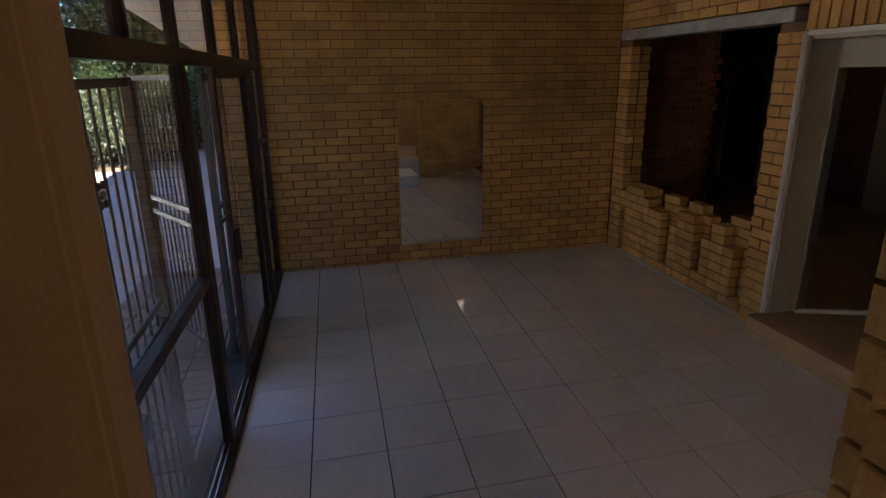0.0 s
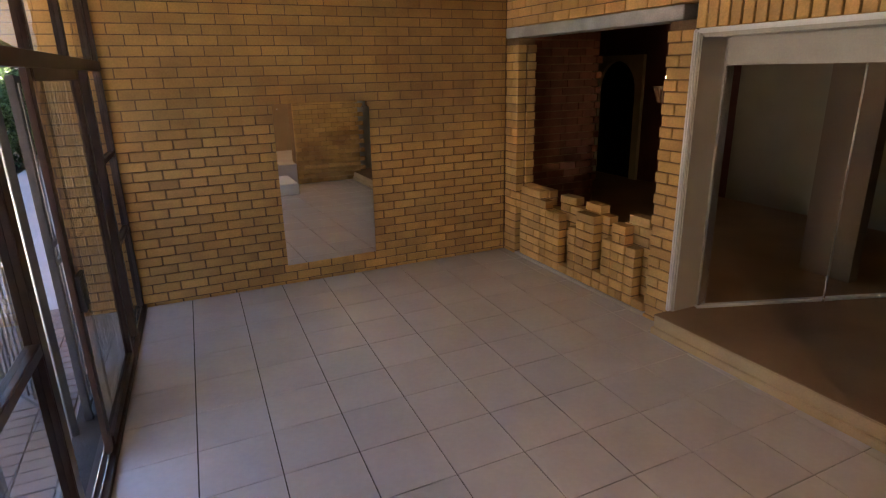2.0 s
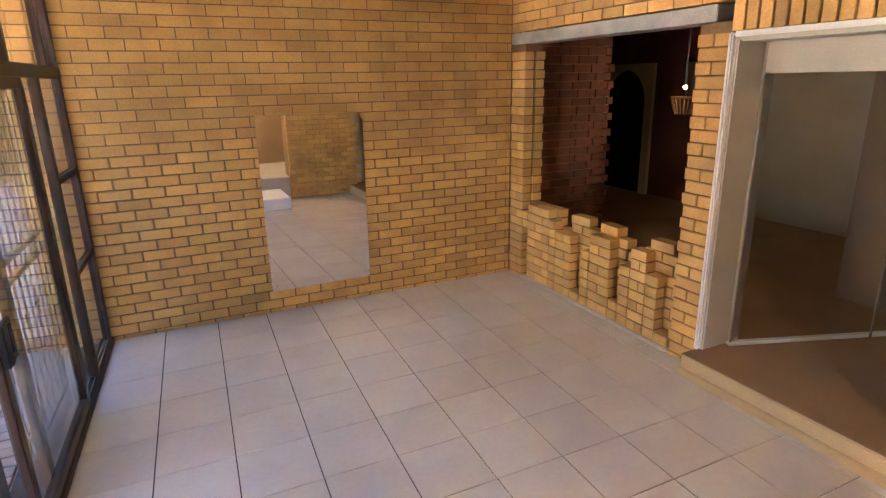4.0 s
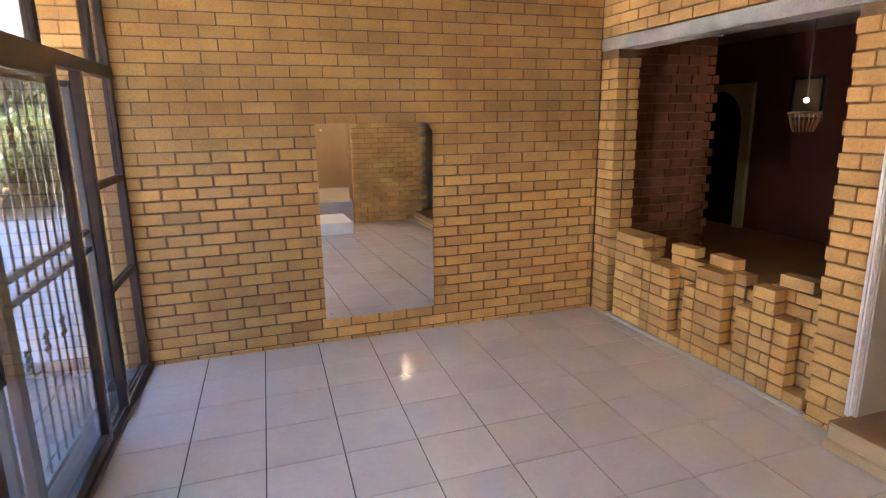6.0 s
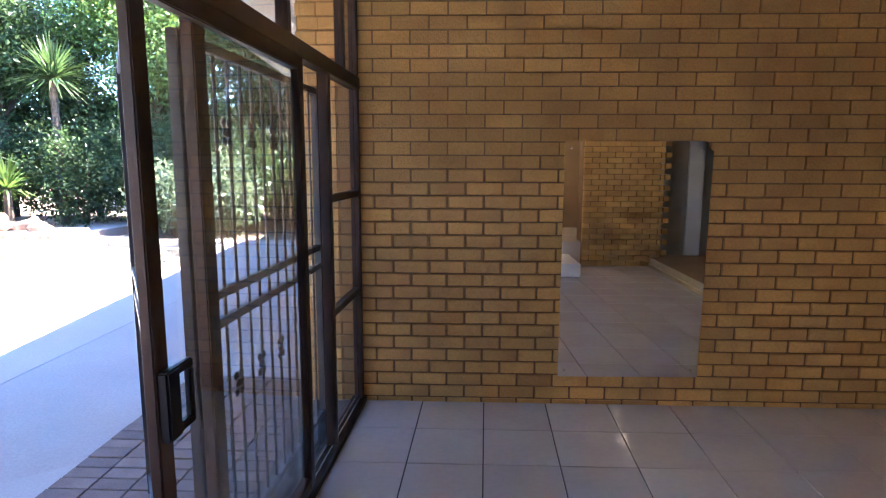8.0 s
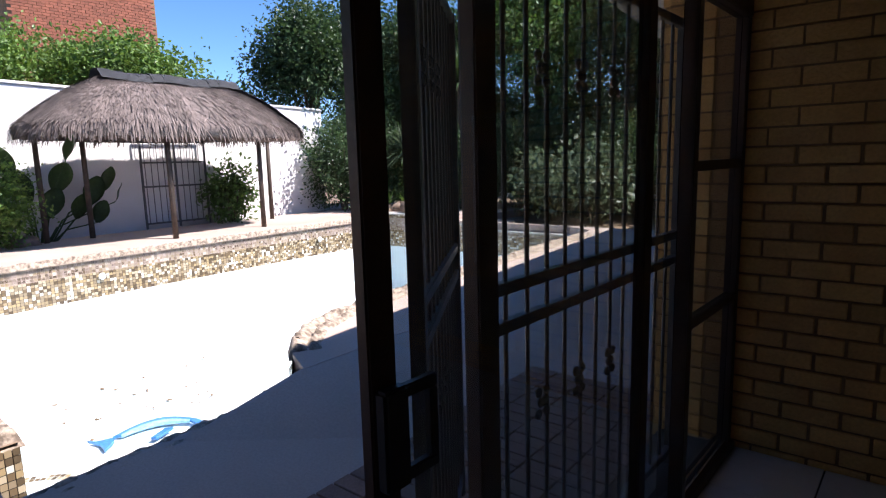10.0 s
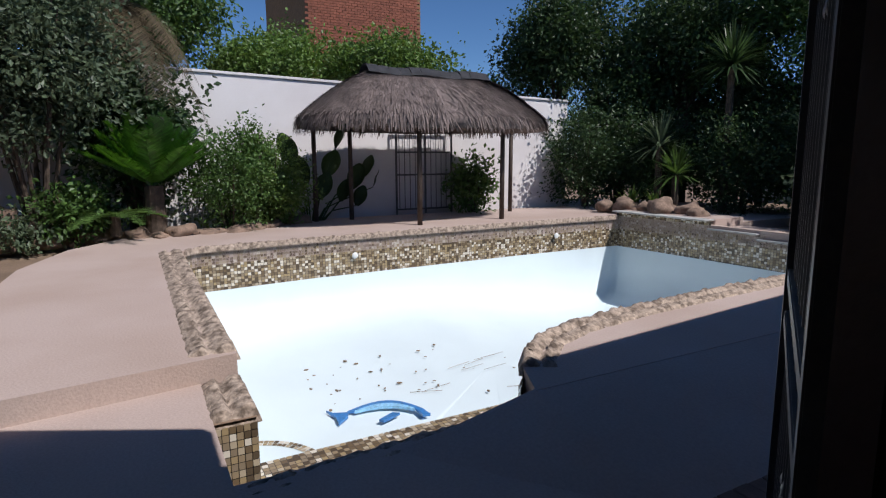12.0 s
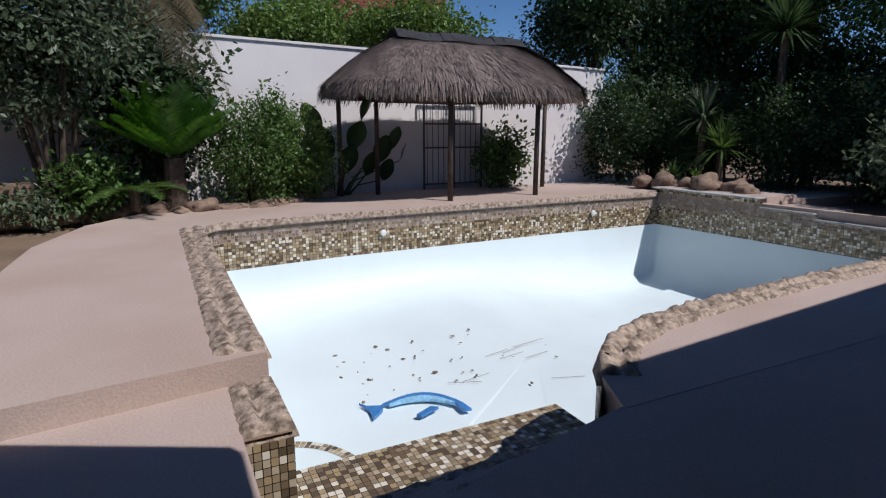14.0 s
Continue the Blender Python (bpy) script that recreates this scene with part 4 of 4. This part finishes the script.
def paddle_plant(at, stalks):
    """A clump of long-stalked paddle leaves; stalks: (lean along y, tip height, blade length, blade width)."""
    b = base("broadleaf_plant", at, "dark plant with tall paddle leaves beside the shelter", "plant")
    for k, (lean, tip, ln, wd) in enumerate(stalks):
        root, top = Vector(at) + Vector((0, lean * 0.15, -0.03)), Vector((at[0] + 0.1 * math.sin(k * 2.1), at[1] + lean, tip - ln * 0.8))
        bm = bmesh.new()
        mid = root.lerp(top, 0.5) + Vector((0, -lean * 0.12, 0.1))
        rod(bm, root, mid, 0.02, 0.016, 6)
        rod(bm, mid, top, 0.016, 0.011, 6)
        adopt(b, part("stalk", bm, LEAF_DARK))
        along = (Vector((0.05 * math.sin(k), 0.35 * math.copysign(1, lean), 0.9))).normalized()
        side = along.cross(Vector((math.cos(k * 1.3), 0.4 * math.sin(k), 0))).normalized()
        fold = along.cross(side)
        bm = bmesh.new()
        rows = []
        for i in range(10):
            t = i / 9
            w = wd / 2 * math.sin(math.pi * (0.06 + 0.9 * t)) ** 0.75
            p = top + along * ln * t - Vector((0, 0, 0.12 * ln * t * t))
            rows.append([bm.verts.new(p + side * w * q + fold * (0.18 * w * abs(q) + 0.012 * math.sin(9 * t + q))) for q in (-1, -0.5, 0, 0.5, 1)])
        for r0, r1 in zip(rows, rows[1:]):
            for q in range(4):
                bm.faces.new((r0[q], r0[q + 1], r1[q + 1], r1[q]))
        bmesh.ops.solidify(bm, geom=bm.faces[:], thickness=0.004)
        adopt(b, part("leaf", bm, LEAF_DARK, smooth=True))
    return b


# bed along the wall
bush("creeper", (-11.7, -4.0, 3.2), (1.5, 1.7, 1.9), 22000, 0.105, LEAF_GREY, 11, "dense grey-green creeper hanging over the garden bed", "creeper", 9, 0.05)
bush("creeper", (-9.8, -6.2, 3.6), (1.7, 1.8, 2.4), 13000, 0.11, LEAF_GREY, 12, "dense grey-green creeper hanging over the garden bed", "creeper", 9, 0.05)
fronds("cycad", (-11.6, -2.25, 0.05), 64, 1.5, 0.95, 0.06, 0.24, FROND, 5, "bright green cycad with stiff upright fronds", "cycad", 0.05, 0.9, 0.16, 40)
fronds("fern_palm", (-11.3, -2.9, 0.15), 15, 1.25, 0.35, 0.3, 0.2, LEAF, 6, "low arching fern fronds beside the cycad", "fern", 0.025, 0.3, 0.08)
bush("shrub", (-11.9, -0.9, 1.0), (0.8, 1.0, 1.0), 9500, 0.07, LEAF, 21, "leafy green shrub in the garden bed")
bush("shrub", (-11.95, -0.45, 1.35), (0.32, 0.38, 0.85), 3200, 0.075, LEAF, 28, "tall wispy shrub reaching above the bed", stems=9, trunk=0.015)
bush("shrub", (-12.2, -0.1, 0.85), (0.7, 0.9, 0.95), 10500, 0.07, LEAF_LIGHT, 22, "leafy bright green shrub in the garden bed")
bush("shrub", (-11.6, -3.5, 0.55), (0.5, 0.7, 0.5), 2400, 0.10, LEAF, 23, "low green shrub among the rocks")
bush("shrub", (-11.2, -4.3, 0.25), (0.35, 0.4, 0.25), 900, 0.10, LEAF_GREY, 24, "small grey-green plant by the rock edging", stems=3)
bush("shrub", (-12.6, 5.05, 0.75), (0.4, 0.5, 0.7), 2200, 0.12, LEAF, 25, "green shrub growing against the white wall")
fronds("palm", (-12.8, -2.5, 0.0), 24, 1.7, 0.2, 0.85, 0.42, DRY, 31, "palm with drooping dry brown fronds", "palm", 0.022, 4.3, 0.17, 60, 0.9)
fronds("palm", (-12.8, -2.5, 4.3), 14, 1.9, 0.9, 0.35, 0.42, LEAF, 32, "green crown fronds of the palm", "palm", 0.024, 0.15, 0.12, 56)
paddle_plant((-12.55, 0.85, UP - 0.05), [(-0.30, 1.95, 0.8, 0.42), (0.60, 2.2, 0.7, 0.46), (-0.05, 1.5, 0.8, 0.44), (0.95, 1.3, 0.7, 0.40), (0.35, 1.6, 0.7, 0.42), (-0.55, 1.2, 0.7, 0.38), (1.25, 1.5, 0.6, 0.34), (0.15, 1.1, 0.7, 0.4), (-0.3, 0.9, 0.6, 0.36), (0.7, 0.95, 0.6, 0.36), (1.05, 0.8, 0.55, 0.32), (1.5, 1.15, 0.5, 0.3)])
bush("shrub", (-12.3, -2.5, 2.0), (0.7, 1.1, 1.5), 6000, 0.13, LEAF_DARK, 27, "dark shrub under the palm by the wall")
for i, (y, z, s) in enumerate(((-1.9, 4.6, 1.7), (1.2, 4.3, 1.5), (4.4, 4.0, 1.3), (7.2, 3.4, 1.0))):
    tree((-16.5 - (i % 2), y, z), (1.9, 1.9, s), 15000, 0.12, LEAF_LIGHT if i else LEAF, 41 + i, "leafy green tree behind the garden wall", 0.14)
tree((-14.3, 9.1, 4.3), (1.6, 1.75, 3.0), 26000, 0.12, LEAF_DARK, 51, "tall green tree behind the wall", 0.16)
tree((-15.8, -3.4, 4.6), (1.8, 1.9, 1.8), 13000, 0.13, LEAF_DARK, 49, "dark green tree behind the garden wall", 0.15)
bush("shrub", (-12.9, 10.4, 2.9), (1.5, 1.5, 2.2), 17000, 0.11, LEAF_DARK, 78, "tall dense dark shrub at the wall's end", trunk=0.05)
tree((-12.2, 12.3, 5.0), (2.4, 2.6, 3.2), 30000, 0.13, LEAF_DARK, 52, "large dark green tree by the pool's deep end", 0.22)
tree((-8.4, 13.5, 5.2), (2.6, 2.6, 3.2), 28000, 0.13, LEAF, 53, "large green tree shading the deep end", 0.22)
tree((-4.4, 13.5, 4.6), (2.5, 2.6, 3.4), 24000, 0.13, LEAF_DARK, 54, "large dark green tree near the house", 0.2)
tree((-1.2, 16.0, 4.2), (2.5, 2.4, 3.0), 9000, 0.2, LEAF, 55, "green tree beyond the terrace", 0.2)
for i, (x, y, rx, rz) in enumerate(((-12.4, 8.7, 1.3, 1.6), (-11.1, 9.9, 1.3, 1.5), (-9.2, 10.8, 1.5, 1.5), (-7.2, 11.2, 1.5, 1.5), (-5.0, 11.0, 1.5, 1.4), (-2.8, 11.6, 1.4, 1.3))):
    bush("shrub", (x, y, rz * 0.9), (rx, rx, rz), 13000, 0.09, LEAF_DARK, 61 + i, "dense dark green shrub at the deep end")
for i, (x, y) in enumerate(((-13.2, 13.2), (-10.9, 14.4), (-8.0, 14.6), (-5.0, 14.2), (-2.4, 14.0))):
    bush("hedge", (x, y, 2.3), (2.0, 1.6, 2.3), 17000, 0.13, LEAF_DARK, 91 + i, "tall dark green hedge closing the garden", "hedge", 9, 0.05)
spikes("yucca", (-10.3, 9.2, 0), 130, 1.0, LEAF_GREY, 71, "spiky grey-green yucca with sword leaves", 1.7)
spikes("yucca", (-9.6, 9.0, 0), 110, 0.9, LEAF, 72, "spiky green yucca with sword leaves", 1.0)
spikes("yucca", (-9.3, 10.4, 0), 260, 1.2, LEAF_DARK, 73, "tall spiky yucca tree with sword leaves", 3.6)
spikes("aloe", (-10.4, 8.4, 0.1), 40, 0.6, LEAF_LIGHT, 74, "yellow-green aloe among the rocks", 0.1, "aloe", 0.08)
spikes("aloe", (-9.7, 8.5, 0.1), 36, 0.55, LEAF_LIGHT, 75, "yellow-green aloe among the rocks", 0.1, "aloe", 0.08)
bush("shrub", (-6.0, 9.4, 0.9), (0.8, 0.8, 0.7), 1500, 0.14, LEAF_GREY, 76, "pale grey-leaved shrub in the shade")
bush("shrub", (-4.6, 9.0, 0.9), (0.8, 0.8, 0.7), 1500, 0.14, LEAF_GREY, 77, "pale grey-leaved shrub in the shade")
for i, (x, y, z, s) in enumerate(((-9, -11, 4, 2.6), (-5, -12, 3.6, 2.4), (-1.5, -13, 3.6, 2.2))):
    tree((x, y, z), (s, s, s), 6000, 0.2, LEAF, 81 + i, "green garden tree by the boundary", 0.18)


def rock(at, r, seed, squash=0.6):
    bm = bmesh.new()
    bmesh.ops.create_icosphere(bm, subdivisions=3, radius=1)
    for v in bm.verts:
        k = 1 + 0.5 * noise.noise(v.co * 1.1 + Vector((seed, 0, 0))) + 0.22 * noise.noise(v.co * 2.8 + Vector((0, seed, 0)))
        v.co = Vector((v.co.x * r[0], v.co.y * r[1], v.co.z * r[2])) * k + Vector((at[0], at[1], at[2] + r[2] * squash))
    tagged(part("rock", bm, ROCK, smooth=True), "weathered brown sandstone rock edging the bed", "rock", "garden rocks")


rr = random.Random(17)
EDGE = [(-10.2, -5.8), (-11.1, -5.1), (-11.7, -4.4), (-11.75, -3.4), (-11.5, -2.6), (-11.4, -1.8), (-11.6, -0.9), (-12.0, -0.1), (-12.4, 0.5)]
for i, p in enumerate(resample(EDGE, 0.5)):
    rock((p[0] + rr.uniform(-0.08, 0.08), p[1], UP - 0.08), (rr.uniform(0.18, 0.34), rr.uniform(0.2, 0.45), rr.uniform(0.07, 0.17)), i * 3.1)
for i, (x, y, s) in enumerate(((-10.3, 8.1, 0.28), (-9.7, 8.2, 0.22), (-9.2, 8.1, 0.33), (-8.6, 8.3, 0.25), (-10.8, 7.9, 0.22), (-8.2, 8.1, 0.2))):
    rock((x, y, UP + 0.05), (s, s * 1.1, s * 0.75), 40 + i)
pot = base("stone_planter", (-11.3, -4.75, UP), "pale square stone planter behind the rocks", "planter")
adopt(pot, part("body", boxes([(-11.75, -11.2, -4.9, -4.3, UP - 0.1, 0.62)], 0.03), ROCK))

# ---- bricks, tiles and pavers ----
items = [((u, 0.052, z + SUNK), ln) for u, ln, z in courses(W, H - 0.02 - SUNK) if z + SUNK > -0.03]
lay_bricks(wall_north, items, 0.10, (1, 0, 0), (0, -1, 0), BRICK, 300, lambda p: p[2] + 0.2 * abs(p[0] - 1.2))
lay_bricks(wall_north, [((-u - 0.12, 0.052, z + SUNK), ln) for u, ln, z in courses(0.25, H - 0.02 - SUNK) if z + SUNK > -0.03], 0.10, (1, 0, 0), (0, -1, 0), BRICK, 0, lambda p: 0)
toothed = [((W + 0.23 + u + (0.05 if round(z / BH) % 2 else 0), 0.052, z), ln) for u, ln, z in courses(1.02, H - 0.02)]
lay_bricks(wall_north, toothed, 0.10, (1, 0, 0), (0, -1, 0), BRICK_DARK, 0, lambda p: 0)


def east(y0, y1, z0, z1, front=W, depth=0.10):
    out = []
    for u, ln, z in courses(y1 - y0, z1 - z0):
        if z0 + z < -0.03:
            continue
        out.append(((front + depth / 2, y0 + u, z0 + z), ln))
    return out


bricks = east(-0.24, 0.0, SUNK, 2.27) + east(-2.45, -2.2, SUNK, 2.27)
lay_bricks(wall_east, bricks, 0.10, (0, 1, 0), (-1, 0, 0), BRICK, 120, lambda p: p[2])
lay_bricks(wall_east, east(-2.45, 0.0, 2.39, H), 0.10, (0, 1, 0), (-1, 0, 0), BRICK, 0, lambda p: 0)
# soldier course over the wide opening
sm = brick_mesh("brick", 0.075, 0.10, 0.19)
for i in range(32):
    ob = new("brick", sm)
    ob.matrix_world = Matrix.Translation((W + 0.05 + rng.uniform(-0.003, 0.003), -2.49 - i * 0.088, 2.315)) @ Matrix.Rotation(math.pi / 2, 4, "Z")
    ob.parent = wall_east
lay_bricks(wall_east, east(-5.35, -2.45, 2.42, H), 0.10, (0, 1, 0), (-1, 0, 0), BRICK, 0, lambda p: 0)
# reveal faces of the two piers, alternate bricks toothed
for y, s in ((-0.24, -1), (-2.2, 1)):
    for r_ in range(28):
        z = SUNK + r_ * BH + BH / 2
        if z < -0.03:
            continue
        ob = new("brick", brick_mesh("brick", 0.106 if r_ % 2 else 0.095, 0.10, BH - BJ))
        ob.matrix_world = Matrix.Translation((W + 0.165, y - s * 0.045 + (0.008 * s if r_ % 2 else 0), z))
        ob.parent = wall_east
# the broken half-height wall: courses left standing at different heights
ruin = base("broken_brick_wall", (W, -1.2, 0), "half-demolished yellow brick wall with ragged stepped top", "wall")
adopt(ruin, part("mortar_bed", boxes([(W - 0.012, W + 0.2, -2.2, -0.24, -0.05, 0.026)], 0.008), PLASTER))
RUIN = {  # layer: (from, to, first course, courses standing)
    0: [(-0.33, -0.24, 6, 8), (-0.70, -0.33, 0, 9), (-0.80, -0.70, 0, 8), (-1.03, -0.80, 0, 7), (-1.17, -1.03, 0, 1), (-1.28, -1.17, 0, 6), (-1.54, -1.28, 0, 8), (-1.65, -1.54, 0, 2),
        (-1.77, -1.65, 0, 6), (-1.94, -1.77, 0, 8), (-2.06, -1.94, 0, 6), (-2.20, -2.06, 0, 1)],
    1: [(-0.72, -0.24, 0, 9), (-0.90, -0.72, 0, 7), (-1.26, -0.90, 0, 8), (-1.62, -1.26, 0, 8), (-1.80, -1.62, 0, 7), (-2.20, -1.80, 0, 8)],
}
meshes = {}
for layer, runs in RUIN.items():
    for y0, y1, first, nrow in runs:
        for r_ in range(first, nrow):
            # joints keep to one running bond along the wall, cut off at the broken ends
            grid = [-(k + (0.5 if r_ % 2 else 0.0)) * BL for k in range(11)]
            cuts = [y0] + sorted(g for g in grid if y0 + 0.05 < g < y1 - 0.05) + [y1]
            for a, b in zip(cuts, cuts[1:]):
                loose = rng.uniform(-0.008, 0.008) if r_ == nrow - 1 else rng.uniform(-0.003, 0.003)
                key = (round(b - a, 3), layer)
                if key not in meshes:
                    meshes[key] = brick_mesh("brick", key[0] - BJ, 0.100, BH - BJ)
                ob = new("brick", meshes[key])
                ob.matrix_world = Matrix.Translation((W + 0.05 + layer * 0.108 + loose, (a + b) / 2, r_ * BH + BH / 2 + 0.03)) @ Matrix.Rotation(math.pi / 2 + rng.uniform(-0.015, 0.015), 4, "Z")
                adopt(ruin, ob)
for layer, runs in RUIN.items():
    x0 = W + 0.012 + layer * 0.108
    for y0, y1, first, nrow in runs:
        adopt(ruin, part("mortar", boxes([(x0, x0 + 0.08, y0 + 0.008, y1 - 0.008, first * BH + 0.03, nrow * BH + 0.018)]), MORTAR))
# bricks left lying across the broken top
for y, r_, turn in ((-1.02, 8, 0.12), (-1.40, 8, -0.06), (-1.98, 8, 0.04)):
    ob = new("brick", brick_mesh("brick", 0.222, 0.106, BH - BJ))
    ob.matrix_world = Matrix.Translation((W + 0.155, y, r_ * BH + BH / 2 + 0.028)) @ Matrix.Rotation(math.pi / 2 + turn, 4, "Z")
    adopt(ruin, ob)

# south wall, seen in the mirror, and its toothed pier at the doorway
for x0, x1 in ((1.17, 1.55), (2.55, W)):
    lay_bricks(wall_south, [((x0 + u, -5.402, z), ln) for u, ln, z in courses(x1 - x0, H - 0.02)], 0.09, (1, 0, 0), (0, 1, 0), BRICK, 0, lambda p: 0)
for r_ in range(0, 32, 2):
    ob = new("brick", brick_mesh("brick", 0.09, 0.10, BH - BJ))
    ob.matrix_world = Matrix.Translation((W + 0.05, -5.402, r_ * BH + BH / 2))
    ob.parent = wall_south
lay_bricks(wall_south, [((1.165 + 0.04, -5.74 + u, z), ln) for u, ln, z in courses(0.34, H - 0.02)], 0.10, (0, 1, 0), (-1, 0, 0), BRICK, 80, lambda p: p[2])

# floor tiles, four hundred millimetres square
T = 0.4075
tile_bm = boxes([(-T / 2 + 0.003, T / 2 - 0.003, -T / 2 + 0.003, T / 2 - 0.003, -0.008, 0.0)])
bmesh.ops.bevel(tile_bm, geom=[e for e in tile_bm.edges if all(v.co.z > -0.001 for v in e.verts)], offset=0.0015, segments=1, affect="EDGES")
tile_me = bpy.data.meshes.new("floor_tile")
for v in tile_bm.verts:
    v.co.x += 0.040 * v.co.y
tile_bm.to_mesh(tile_me)
tile_bm.free()
tile_me.materials.append(TILE)


def cut_tile(x0, x1, y0, y1, x_min):
    """An edge tile cut along the skewed glazed front."""
    bm = bmesh.new()
    lo = [bm.verts.new((max(x_min(y), x0 + 0.040 * y), y, 0)) for y in (y0, y1)]
    hi = [bm.verts.new((x1 + 0.040 * y, y, 0)) for y in (y1, y0)]
    f = bm.faces.new([lo[0], hi[1], hi[0], lo[1]])
    r_ = bmesh.ops.extrude_face_region(bm, geom=[f])
    for v in [g for g in r_["geom"] if isinstance(g, bmesh.types.BMVert)]:
        v.co.z -= 0.008
    bmesh.ops.recalc_face_normals(bm, faces=bm.faces[:])
    return bm


OX, OY = 0.427, -0.002
for j in range(14):
    yc = OY - (j + 0.5) * T
    for i in range(9):
        xc = OX + (i + 0.5) * T + 0.040 * yc
        if xc - T / 2 > W:
            continue
        ob = new("floor_tile", tile_me)
        ob.matrix_world = Matrix.Translation((xc, yc, rng.uniform(-0.0006, 0.0004)))
        ob.parent = tile_bed
    part("floor_tile", cut_tile(-1, OX - 0.004, yc - T / 2 + 0.002, yc + T / 2 - 0.002, lambda y: 0.05 * y + 0.052), TILE, tile_bed)

# clay pavers outside the sliding door
paving = base("paving", (-0.6, -1.5, LOW), "brown clay brick paving strip outside the door", "paving", kind="structure")
pm = bpy.data.meshes.new("paver")
bm = boxes([(-0.106, 0.106, -0.05, 0.05, -0.03, 0.02)])
bmesh.ops.bevel(bm, geom=bm.edges[:], offset=0.004, segments=1, affect="EDGES")
bm.to_mesh(pm)
bm.free()
pm.materials.append(PAVER)
for i in range(5):
    for j in range(52):
        ob = new("paver", pm)
        ob.matrix_world = Matrix.Translation((-1.30 + i * 0.218 - 0.06, 0.6 - j * 0.108, LOW + rng.uniform(-0.006, 0.0)))
        adopt(paving, ob)
